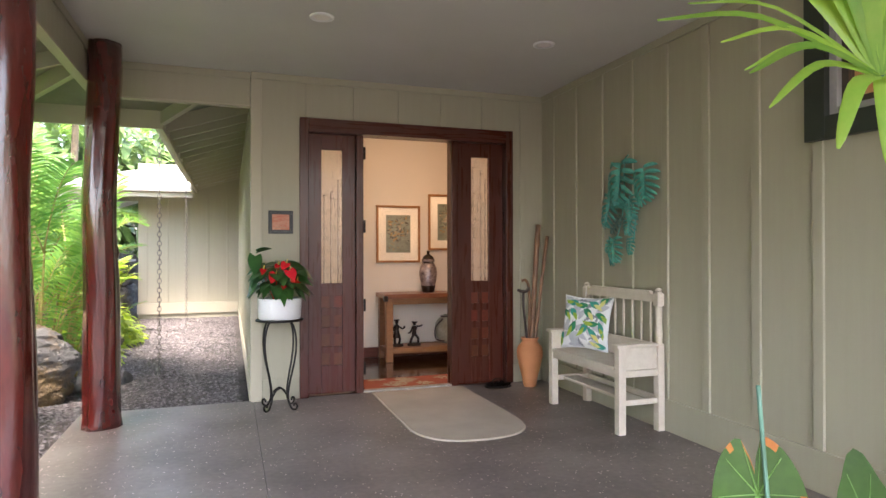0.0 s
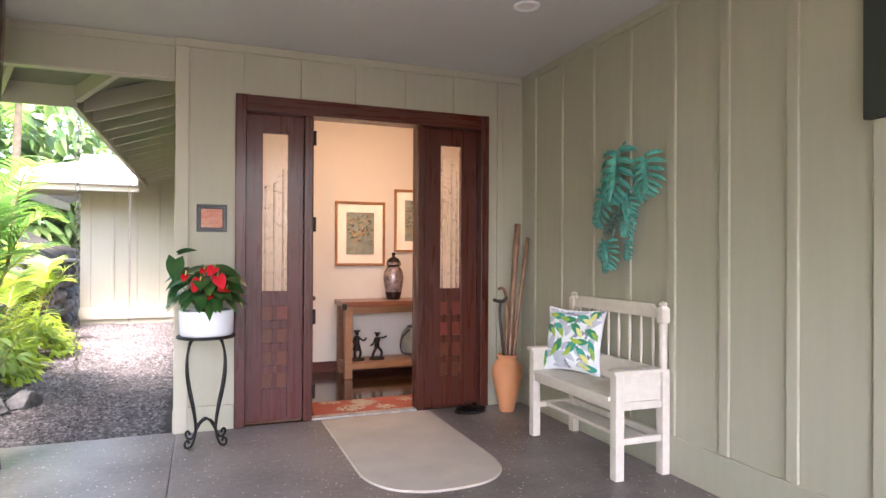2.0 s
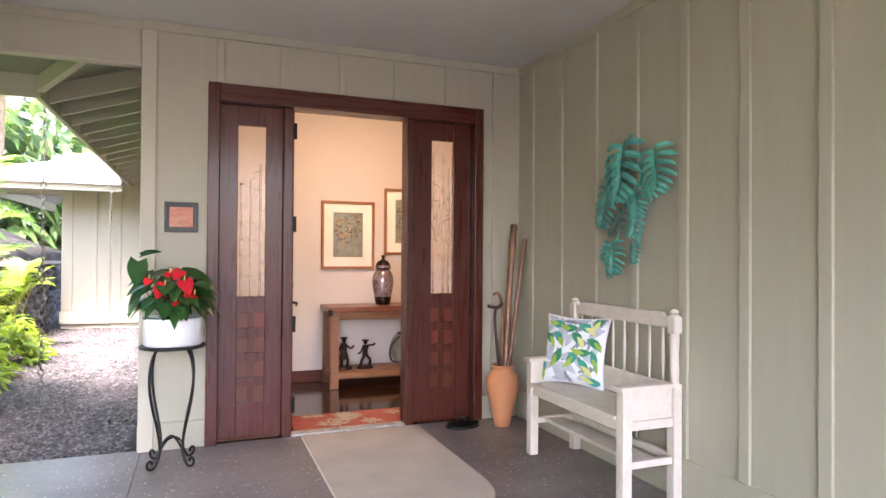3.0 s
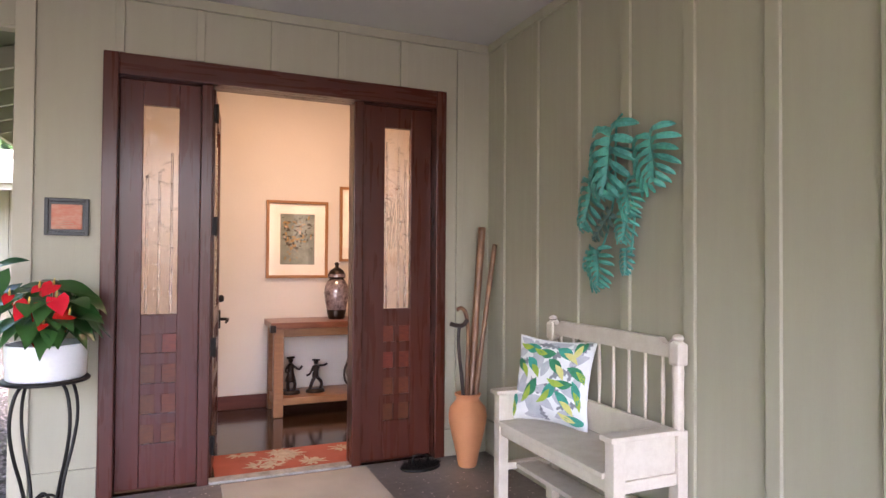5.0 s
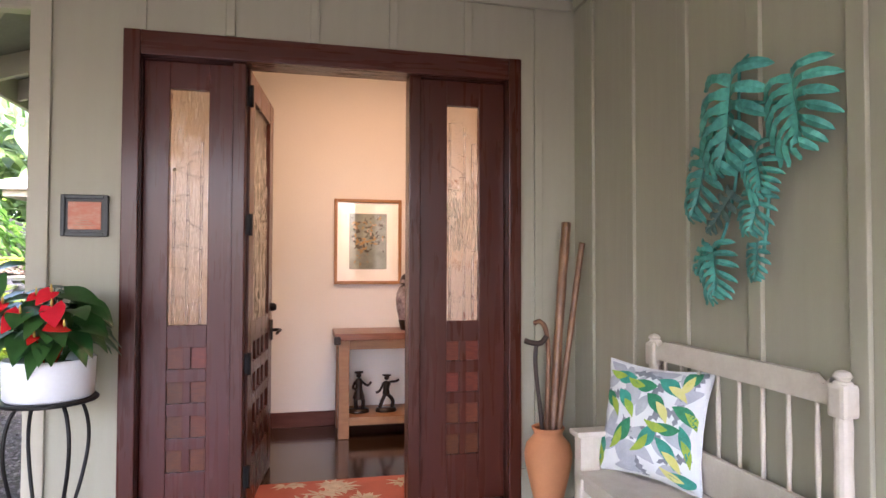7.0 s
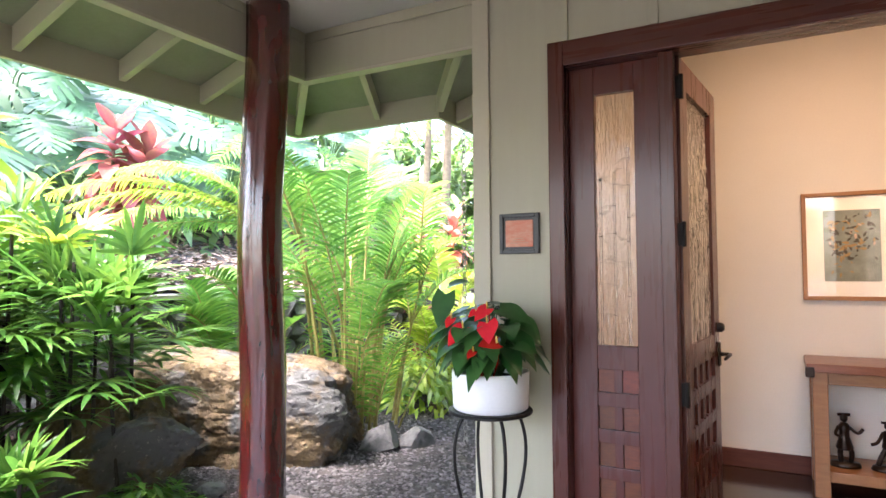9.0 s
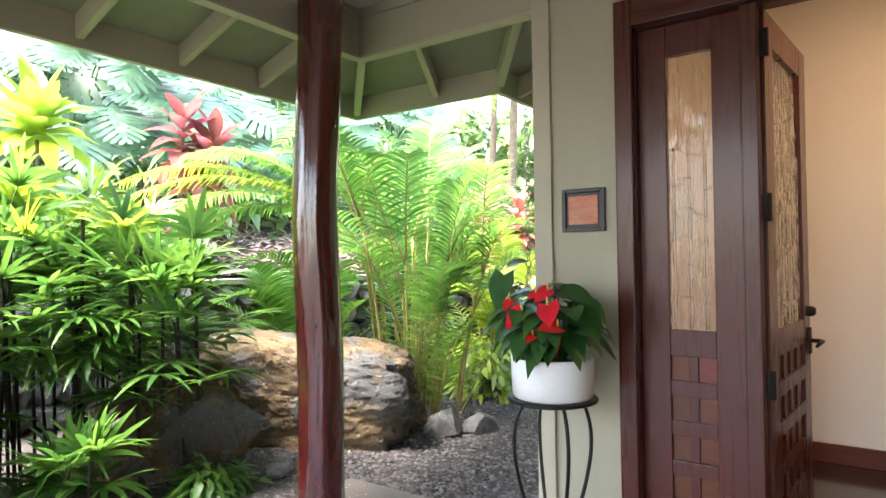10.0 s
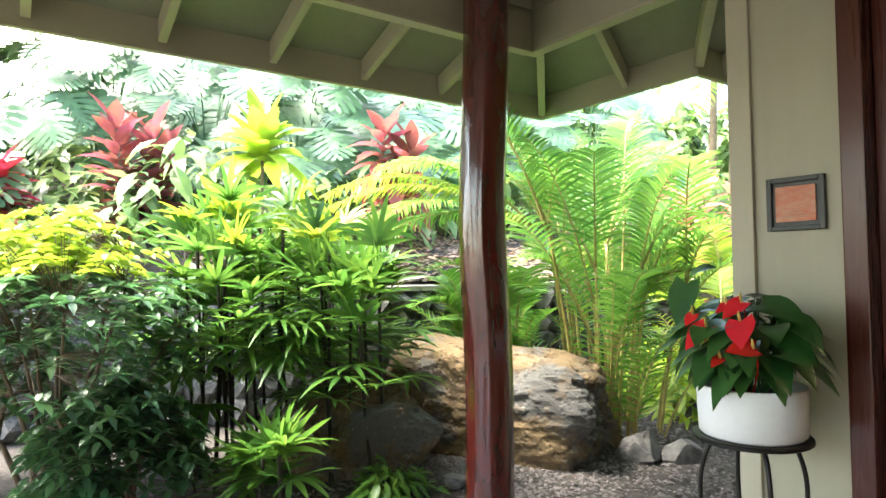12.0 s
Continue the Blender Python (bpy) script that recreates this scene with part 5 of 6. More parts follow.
gourd = thing("gourd_drum", "pale green round gourd drum with a strap on the shelf", "drum", 2.70, 7.62, 0.1655)
GOURD = material("pale_gourd", (0.30, 0.31, 0.24), 0.5, vary=0.4, scale=8, grain=40, bump=0.2, tint=(0.17, 0.16, 0.10))
bm = blob(bmesh.new(), 0, 0, 0.19, 0.165, 0.13, 0.19, 0.05, 1.2, 3, 2, 0.98)
part("body", bm, GOURD, gourd, smooth=True)
part("strap", tube(bmesh.new(), curve_points([(-0.10, -0.12, 0.33), (-0.19, -0.10, 0.22), (-0.18, -0.10, 0.08), (-0.08, -0.13, 0.05)], 16), 0.010, 8), STICK_DARK, gourd, smooth=True)
part("rim", tube(bmesh.new(), [(0.09 * math.cos(a), -0.03 + 0.07 * math.sin(a), 0.355) for a in (k * math.pi / 10 for k in range(21))], 0.009, 8), STICK_DARK, gourd, smooth=True)


def framed_print(x, z, w, h, seed, label):
    pic = thing("framed_print", label, "framed print", x, 7.8785, z, group="prints on the foyer wall")
    f = 0.028
    for nm, a in (("frame_side", (0, f, 0, h)), ("frame_side", (w - f, w, 0, h)), ("frame_rail", (f, w - f, 0, f)), ("frame_rail", (f, w - f, h - f, h))):
        part(nm, boxed(a[0], a[1], -0.03, -0.001, a[2], a[3], bevel=0.004), FRAME_WOOD, pic)
    part("mat_board", boxed(f, w - f, -0.012, -0.003, f, h - f), PAPER, pic)
    px0, px1, pz0, pz1 = 0.13, w - 0.13, 0.13, h - 0.125
    part("print", boxed(px0, px1, -0.0145, -0.0122, pz0, pz1), PICTURE["grey"], pic)
    rnd3 = random.Random(seed)
    for kind, count, lo, hi in (("dark", 60, 0.35, 1.0), ("ochre", 46, 0.15, 0.95), ("pink", 7, 0.55, 0.85)):
        acc2 = Acc()
        for k in range(count):
            cx = px0 + 0.03 + (px1 - px0 - 0.06) * rnd3.random()
            cz = pz0 + (pz1 - pz0) * rnd3.uniform(lo, hi) - 0.02
            a = rnd3.uniform(0, 6.28)
            ln = min(rnd3.uniform(0.02, 0.05), 0.9 * min(cx - px0, px1 - cx, max(0.012, pz1 - cz)))
            blade(acc2, (cx, -0.0149 - 0.0001 * (k % 5), cz), (math.cos(a), 0, math.sin(a)), (0, -1, 0), ln, ln * 0.4, OVAL, 0, 0)
        acc2.put("painted_leaves", PICTURE[kind], pic, False)
    gl = part("glazing", boxed(f, w - f, -0.022, -0.0205, f, h - f), CLEAR, pic)
    gl.visible_shadow = False


framed_print(1.825, 1.206, 0.586, 0.740, 7, "botanical print in a honey oak frame, wide white mat")
framed_print(2.525, 1.366, 0.586, 0.740, 9, "second botanical print in a honey oak frame, hung higher")


# ---- garden: stones ----
def boulder(x, y, z, rx, ry, rz, rot, seed, mat_now, label, rough=0.3, sub=5, cuts=7):
    bm = blob(bmesh.new(), 0, 0, 0, rx, ry, rz, rough, 1.25, sub, seed, 0.75, cuts)
    ob = part("boulder", bm, mat_now, None, label, False)
    ob.matrix_world = pose(x, y, z, 0, 0, rot)
    return tagged(ob, label, "boulder", "garden boulders")


def broken_boulder(x, y, z, rx, ry, rz, rot, seed, label):
    """A blocky quarried boulder: flat broken faces, chipped edges, pitted skin."""
    bm = bmesh.new()
    bmesh.ops.create_icosphere(bm, subdivisions=6, radius=1.0)
    shift = Vector((seed * 3.1, seed * 1.7, seed * 0.9))
    for v in bm.verts:
        d = v.co.normalized()
        block = (abs(d.x) ** 7 + abs(d.y) ** 7 + abs(d.z) ** 7) ** (-1 / 7)
        big = 0.20 * noise.noise(d * 1.3 + shift) + 0.09 * noise.noise(d * 3.1 + shift)
        chips = -0.14 * max(0.0, noise.noise(d * 5.5 + shift) - 0.12)
        pits = 0.030 * noise.noise(d * 14 + shift) - 0.020 * max(0.0, noise.noise(d * 24 + shift) - 0.2)
        r = block * (1 + big + chips + pits) * 0.86
        slope = 1.0 - 0.22 * d.x
        v.co = Vector((d.x * r * rx, d.y * r * ry * (1.06 - 0.16 * d.z), d.z * r * rz * slope))
    ob = part("boulder", bm, BOULDER, None, label, False)
    ob.matrix_world = pose(x, y, z, 0, 0, rot)
    return tagged(ob, label, "boulder", "garden boulders")


broken_boulder(-2.20, 6.66, 0.24, 1.00, 0.52, 0.56, 30, 4, "large broken ochre and grey boulder beside the gravel")
boulder(-2.36, 5.55, 0.16, 0.60, 0.46, 0.48, 42, 14, BOULDER, "low brown boulder under the lady palms", 0.32, 5, 8)
boulder(-1.30, 7.22, 0.02, 0.18, 0.15, 0.17, 10, 17, LAVA, "small grey lava rock at the path edge", 0.3, 4)
boulder(-1.07, 7.46, 0.01, 0.16, 0.13, 0.14, 70, 22, LAVA, "small rounded grey rock at the path edge", 0.3, 4)
boulder(-1.65, 5.80, -0.01, 0.10, 0.08, 0.06, 30, 27, LAVA, "small dark stone beside the slab", 0.3, 3)
boulder(-3.2, 4.35, 0.10, 0.4, 0.3, 0.28, 0, 31, LAVA, "grey rock half hidden under shrubs", 0.3, 4)

# stone wall of the bank: separate stones before an earth core
bank = thing("stone_wall", "dry stone retaining wall of grey lava rock", "retaining wall", kind="structure")
stone_meshes = []
for k in range(8):
    b = blob(bmesh.new(), 0, 0, 0, 0.5, 0.5, 0.5, 0.35, 1.3, 2, 40 + k)
    me = bpy.data.meshes.new("stone")
    b.to_mesh(me)
    b.free()
    me.materials.append(LAVA)
    stone_meshes.append(me)
rnd = random.Random(8)
count = 0
for row in range(5):
    y = 3.0 + rnd.uniform(0, 0.2)
    while y < 15.6 and count < 298:
        w, h = rnd.uniform(0.20, 0.42), rnd.uniform(0.24, 0.31)
        ob = new("stone", rnd.choice(stone_meshes))
        xw = wall_line(y)
        ob.matrix_world = Matrix.LocRotScale((xw + 0.02 + rnd.uniform(-0.03, 0.03), y, 0.07 + row * 0.235 + rnd.uniform(-0.02, 0.02)), Euler((rnd.uniform(-0.2, 0.2), rnd.uniform(-0.2, 0.2), rnd.uniform(-0.3, 0.3))), (0.34, w * 1.08, h * 1.05))
        ob.parent = bank
        y += w
        count += 1
CAP = material("pale_cap_stone", (0.34, 0.31, 0.27), 0.85, vary=0.3, scale=5, grain=40, bump=0.4, depth=0.006)
y = 3.0
while y < 15.4:
    w = rnd.uniform(0.5, 0.8)
    part("cap_stone", slab(bmesh.new(), [(wall_line(y) - 0.22, y, 1.155), (wall_line(y) + 0.16, y, 1.15), (wall_line(y + w) + 0.16, y + w - 0.012, 1.15), (wall_line(y + w) - 0.22, y + w - 0.012, 1.155)], 0.05), CAP, bank)
    y += w


def scatter(name, count, region, size, mat_now, label, category, seed, flat=0.6):
    """Loose chips lying on the ground, in one mesh."""
    rnd2 = random.Random(seed)
    v, f = [], []
    made = 0
    while made < count:
        x, y = region(rnd2)
        if (x > -1.12 and y < 5.95) or x > 0.15:
            continue
        made += 1
        s = rnd2.uniform(*size)
        e = Euler((rnd2.uniform(-0.4, 0.4), rnd2.uniform(-0.4, 0.4), rnd2.uniform(0, 6.28))).to_matrix()
        c = Vector((x, y, hill(x, y) + s * 0.25 * flat))
        k = len(v)
        for p in ((1, 0.1, 0), (-0.9, 0, 0.1), (0.1, 0.7, 0), (0, -0.75, 0), (0.15, 0.1, 0.6), (0, 0, -0.5)):
            q = e @ Vector((p[0] * s * rnd2.uniform(0.7, 1.1), p[1] * s * rnd2.uniform(0.7, 1.1), p[2] * s * flat))
            v.append(tuple(c + q))
        f.extend(tuple(k + i for i in t) for t in ((0, 2, 4), (2, 1, 4), (1, 3, 4), (3, 0, 4), (2, 0, 5), (1, 2, 5), (3, 1, 5), (0, 3, 5)))
    return tagged(raw_part(name, v, f, mat_now), label, category, "", "stuff")


def path_region(r):
    y = 5.95 + 9.2 * r.random() ** 1.7
    return r.uniform(-2.6, 0.14), y


scatter("gravel", 17000, path_region, (0.012, 0.030), GRAVEL, "loose grey and brown lava gravel of the side path", "gravel", 2)
scatter("gravel", 2500, lambda r: (r.uniform(-2.3, -1.13), r.uniform(3.0, 6.0)), (0.010, 0.028), GRAVEL, "dark gravel and litter beside the slab", "gravel", 3)


def bank_region(r):
    y = r.uniform(5.0, 13.5)
    return wall_line(y) - 0.15 - 2.6 * r.random() ** 1.4, y


scatter("mulch", 11000, bank_region, (0.03, 0.08), MULCH, "brown leaf mulch and bark on the bank", "mulch", 6, 0.3)


# ---- garden: plants ----
def frond(acc, stem, base, way, length, arch, leaf_len, leaf_w, n=34, lift=0.35, droop=0.5):
    """A feather palm leaf: an arching midrib with a row of leaflets on each side."""
    base, way = Vector(base), Vector(way).normalized()
    flat = Vector((way.x, way.y, 0))
    flat = flat.normalized() if flat.length > 1e-3 else Vector((1, 0, 0))
    pts = []
    for i in range(13):
        s = i / 12
        pts.append(base + way * (length * s) + flat * (arch * 0.5 * length * s * s) - Vector((0, 0, 1)) * (arch * length * s * s * s * 0.9))
    stem.tube(pts, [0.010 * (1 - 0.8 * i / 12) + 0.0015 for i in range(13)], 4)
    for k in range(n):
        s = 0.16 + 0.84 * k / (n - 1)
        u = s * 12
        i = min(int(u), 11)
        p = pts[i].lerp(pts[i + 1], u - i)
        t = (pts[i + 1] - pts[i]).normalized()
        side = side_of(t, Vector((0, 0, 1)))
        up = side.cross(t)
        env = math.sin(math.pi * (0.12 + 0.80 * s)) ** 0.7
        for sg in (-1, 1):
            d = t * 0.55 + side * sg + up * lift + Vector((random.uniform(-0.08, 0.08), random.uniform(-0.08, 0.08), random.uniform(-0.1, 0.1)))
            blade(acc, p, d, up, leaf_len * env * random.uniform(0.85, 1.1), leaf_w, (0.5, 1.0, 0.75, 0.08), droop, 0.25)


def areca(x, y, z, canes, tall, seed, label, spread=0.45, mat_now=None, reach=1.0, shoots=12):
    random.seed(seed)
    palm = thing("areca_palm", label, "palm", x, y, z, group="areca palms")
    for k in range(canes):
        a = random.uniform(0, 6.28)
        r0 = spread * random.random() ** 0.5
        bx, by = r0 * math.cos(a), r0 * math.sin(a) * 0.8
        h = tall * random.uniform(0.20, 0.52)
        lean = Vector((bx, by, 0)) * random.uniform(0.2, 0.7)
        top = Vector((bx, by, 0)) + lean * h + Vector((0, 0, h))
        one = Acc()
        one.tube(curve_points([(bx, by, -0.05), (bx + lean.x * h * 0.4, by + lean.y * h * 0.4, h * 0.5), top], 8), [0.017 - 0.0008 * i for i in range(9)], 6)
        one.put("cane", ARECA_STEM, palm)
        for j in range(2):
            b = a + random.uniform(-1.6, 1.6)
            el = random.uniform(1.02, 1.48)
            way = Vector((math.cos(b) * math.cos(el), math.sin(b) * math.cos(el), math.sin(el)))
            leaves, ribs = Acc(), Acc()
            frond(leaves, ribs, top - Vector((0, 0, 0.04 * j)), way, reach * tall * random.uniform(0.40, 0.64) * (1 - 0.35 * max(0.0, math.cos(b))), random.uniform(0.20, 0.55), 0.35, 0.024, 27, random.uniform(0.15, 0.6), 0.26)
            fr = leaves.put("frond", mat_now or ARECA, palm)
            ribs.put("midrib", ARECA_STEM, fr)
    for k in range(shoots):
        a, r0 = random.uniform(0, 6.28), spread * 1.15 * random.random() ** 0.5
        el = random.uniform(1.15, 1.5)
        leaves, ribs = Acc(), Acc()
        frond(leaves, ribs, (r0 * math.cos(a), r0 * math.sin(a), 0), (math.cos(a) * math.cos(el), math.sin(a) * math.cos(el), math.sin(el)), random.uniform(0.9, 1.7), random.uniform(0.15, 0.5), 0.26, 0.017, 16, 0.3, 0.3)
        fr = leaves.put("young_shoot", mat_now or ARECA, palm)
        ribs.put("midrib", ARECA_STEM, fr)
    return palm


areca(-2.00, 7.72, -0.05, 27, 3.6, 3, "clumping areca palm with yellow-green feathery fronds", 0.48, None, 0.85, 20)
areca(-2.95, 7.25, -0.05, 9, 1.9, 5, "young areca palm before the stone wall", 0.25)
areca(-2.05, 9.7, -0.05, 10, 2.4, 7, "areca palm beside the gravel path", 0.35, LIME, 0.8)
areca(-2.2, 11.8, -0.05, 7, 2.0, 9, "lush areca palm near the far wing", 0.3, LIME, 0.8)
# long yellow fronds arching out over the lady palms
random.seed(77)
for way, ln, leaf_now in (((-0.62, -0.52, 0.55), 1.9, LIME), ((-0.45, -0.75, 0.50), 1.6, LIME), ((-0.80, -0.30, 0.42), 1.7, ARECA), ((-0.62, -0.40, 0.85), 1.6, ARECA), ((-0.40, -0.62, 0.80), 1.5, ARECA), ((-0.72, -0.50, 0.30), 1.3, ARECA)):
    lv, rb = Acc(), Acc()
    frond(lv, rb, (-2.35, 7.2, 1.75), way, ln, 0.42, 0.38, 0.024, 56)
    fr = lv.put("palm_frond", leaf_now)
    tagged(fr, ("long yellow-green palm frond arching over the bank" if leaf_now is LIME else "long green palm frond arching towards the bank"), "palm frond", "arching fronds")
    rb.put("midrib", ARECA_STEM, fr)


def lady_palm(x, y, z, canes, tall, seed, label, spread=0.3, mat_now=None):
    random.seed(seed)
    palm = thing("lady_palm", label, "palm", x, y, z, group="lady palms")
    for k in range(canes):
        a = random.uniform(0, 6.28)
        r0 = spread * random.random() ** 0.5
        b = Vector((r0 * math.cos(a), r0 * math.sin(a), -0.03))
        h = tall * random.uniform(0.55, 0.85)
        top = b + Vector((random.uniform(-0.12, 0.12), random.uniform(-0.12, 0.12), h))
        one = Acc()
        one.tube(curve_points([b, b.lerp(top, 0.5) + Vector((random.uniform(-0.03, 0.03), 0, 0)), top], 8), 0.012, 6)
        one.put("cane", CANE, palm)
        for j in range(random.randint(9, 13)):
            c = random.uniform(0, 6.28)
            s = random.uniform(0.5, 1.0)
            p = b.lerp(top, s)
            el = random.uniform(0.3, 1.5) if s > 0.75 else random.uniform(-0.2, 0.5)
            out = Vector((math.cos(c) * math.cos(el), math.sin(c) * math.cos(el), math.sin(el)))
            hub = p + out * random.uniform(0.15, 0.32) * tall * 0.6
            stalk, fan = Acc(), Acc()
            stalk.tube([p, p.lerp(hub, 0.5) + Vector((0, 0, 0.02)), hub], [0.004, 0.003, 0.003], 4)
            side = side_of(out, Vector((0, 0, 1)))
            up = side.cross(out)
            n = random.randint(7, 11)
            for i in range(n):
                g = -1.35 + 2.7 * i / (n - 1)
                d = out * math.cos(g) + side * math.sin(g) + up * 0.12
                blade(fan, hub, d, up, random.uniform(0.28, 0.44) * (1 - 0.18 * abs(g)), random.uniform(0.028, 0.042), STRAP, random.uniform(0.05, 0.5), 0.25)
            # backlit glow of the palm tops, put into the colour: some high fans turn lime
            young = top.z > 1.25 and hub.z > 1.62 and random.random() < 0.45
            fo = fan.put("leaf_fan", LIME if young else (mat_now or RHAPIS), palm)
            stalk.put("leaf_stalk", RHAPIS, fo)


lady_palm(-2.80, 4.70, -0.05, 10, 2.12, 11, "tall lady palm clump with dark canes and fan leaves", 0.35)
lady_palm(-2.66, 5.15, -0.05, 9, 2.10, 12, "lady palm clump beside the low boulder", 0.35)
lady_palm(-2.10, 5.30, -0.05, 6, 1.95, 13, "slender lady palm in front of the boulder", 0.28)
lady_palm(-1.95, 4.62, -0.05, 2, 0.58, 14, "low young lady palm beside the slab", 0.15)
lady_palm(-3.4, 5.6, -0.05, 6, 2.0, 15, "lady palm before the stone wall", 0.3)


def umbrella_shrub(x, y, z, size, tall, seed, label, top_mat=None):
    random.seed(seed)
    sh = thing("umbrella_shrub", label, "shrub", x, y, z, group="umbrella shrubs")
    wood, low, high = Acc(), Acc(), Acc()
    tips = []
    for k in range(9):
        a = random.uniform(0, 6.28)
        r = size * random.uniform(0.3, 0.9)
        tip = Vector((r * math.cos(a), r * math.sin(a), tall * random.uniform(0.55, 0.9)))
        pts = curve_points([(0.1 * math.cos(a), 0.1 * math.sin(a), -0.05), (r * 0.4 * math.cos(a), r * 0.4 * math.sin(a), tip.z * 0.45), tip], 8)
        limb = Acc()
        limb.tube(pts, [0.022 - 0.0018 * i for i in range(9)], 6)
        limb.put("branch", BARK, sh)
        tips += pts[3:]
    for k in range(620):
        a, e = random.uniform(0, 6.28), random.uniform(-0.35, 1.5)
        rr = random.uniform(0.55, 1.05)
        hub = Vector((size * rr * math.cos(a) * math.cos(e), size * rr * math.sin(a) * math.cos(e), tall * 0.52 + tall * 0.48 * rr * math.sin(e)))
        if hub.z < 0.1:
            hub.z = random.uniform(0.1, 0.3)
        near = min(tips, key=lambda q: (q - hub).length)
        wood.tube([near, near.lerp(hub, 0.6) + Vector((0, 0, 0.03)), hub], [0.003, 0.002, 0.002], 3)
        out = Vector((math.cos(a), math.sin(a), 0.5 * math.sin(e) + 0.15)).normalized()
        side = side_of(out, Vector((0, 0, 1)))
        up = side.cross(out)
        acc = high if hub.z > tall * 0.80 else low
        n = random.randint(6, 8)
        for i in range(n):
            g = 2 * math.pi * i / n
            d = side * math.cos(g) + (out * 0.5 - Vector((0, 0, 0.5))) * math.sin(g) + up * 0.25
            blade(acc, hub, d, up, random.uniform(0.07, 0.115), 0.036, OVAL, 0.3, 0.2)
    tagged(wood.put("twig_mass", BARK, sh), kind="stuff")
    tagged(low.put("foliage", SCHEFFLERA, sh), kind="stuff")
    if high.v:
        tagged(high.put("young_foliage", top_mat or LIME, sh), "bright lime young leaves", kind="stuff")


umbrella_shrub(-2.55, 3.62, -0.05, 0.85, 1.78, 31, "rounded umbrella shrub, dark below with lime new growth")
umbrella_shrub(-2.20, 3.90, -0.05, 0.45, 0.80, 32, "low umbrella shrub with dark teal leaves", SCHEFFLERA)
umbrella_shrub(-3.35, 3.2, -0.05, 0.8, 1.8, 33, "umbrella shrub with yellow-green crown")


def rosette(x, y, z, tall, leaf_len, leaf_w, count, seed, mat_now, name, label, category, group, heads=1, shape=LANCE, zone=0.8):
    """A ti plant or nest fern: leaves in a spiral round an upright stem."""
    random.seed(seed)
    plant = thing(name, label, category, x, y, z, group=group)
    stems = Acc()
    for hd in range(heads):
        a0 = random.uniform(0, 6.28)
        off = Vector((math.cos(a0), math.sin(a0), 0)) * (0.0 if heads == 1 else random.uniform(0.15, 0.45))
        top = off + Vector((0, 0, tall * random.uniform(0.65, 1.0)))
        stems.tube([off * 0.2 + Vector((0, 0, -0.1)), off * 0.7 + Vector((0, 0, tall * 0.5)), top], 0.018, 6)
        for k in range(count):
            s = k / count
            a = a0 + k * 2.4
            el = (-0.35 + 1.35 * s if shape is LANCE else 0.1 + 1.25 * s) + random.uniform(-0.15, 0.15)
            p = off * (0.7 + 0.3 * s) + Vector((0, 0, max(0.05, top.z - zone * (1 - s)) if shape is LANCE else top.z * (0.85 + 0.15 * s)))
            d = Vector((math.cos(a) * math.cos(el), math.sin(a) * math.cos(el), math.sin(el)))
            one = Acc()
            blade(one, p, d, Vector((-d.x * 0.5, -d.y * 0.5, 1)), leaf_len * random.uniform(0.8, 1.1), leaf_w * random.uniform(0.85, 1.15), shape, random.uniform(0.35, 0.75) * (1.15 - s), 0.3)
            one.put("leaf", mat_now, plant)
    stems.put("stem", BARK, plant)


def ti(x, y, top_z, height, seed, mat_now, label, heads=2, count=30):
    z = hill(x, y)
    rosette(x, y, z, top_z - z - 0.12, 0.46, 0.17, count, seed, mat_now, "ti_plant", label, "ti plant", "ti plants", heads, LANCE, height)


ti(-6.30, 4.65, 3.40, 1.4, 51, TI_RED, "tall ti plant with maroon and bronze leaves", 4, 40)
ti(-4.55, 6.90, 3.25, 0.5, 52, TI_RED, "dark red ti plant on the bank", 3, 26)
ti(-6.60, 3.60, 2.80, 0.6, 53, TI_SCARLET, "bright scarlet ti plant", 2, 26)
ti(-3.35, 11.4, 2.75, 1.2, 54, TI_PINK, "pink and orange ti plant in bright light", 3, 30)
ti(-3.05, 10.4, 2.15, 1.2, 55, TI_RED, "ti plant with rose coloured leaves", 2, 26)
ti(-3.6, 12.6, 2.6, 1.2, 56, TI_PINK, "ti plant with pale salmon leaves", 2, 26)
rosette(-4.75, 5.61, hill(-4.75, 5.61), 1.65, 0.66, 0.20, 30, 61, NEST, "nest_fern", "large bird's nest fern with upright lime fronds", "fern", "nest ferns", 1, STRAP)
rosette(-3.5, 9.2, hill(-3.5, 9.2), 0.3, 0.6, 0.13, 20, 62, NEST, "nest_fern", "bird's nest fern on the mulch bank", "fern", "nest ferns", 1, STRAP)
rosette(-2.75, 10.9, hill(-2.75, 10.9), 0.5, 0.5, 0.10, 26, 63, LIME, "nest_fern", "lime green fern near the stone wall", "fern", "nest ferns", 2, STRAP)
rosette(-5.5, 6.3, hill(-5.5, 6.3), 0.3, 0.6, 0.13, 22, 64, LIME, "nest_fern", "yellow-green fern beneath the monstera", "fern", "nest ferns", 1, STRAP)


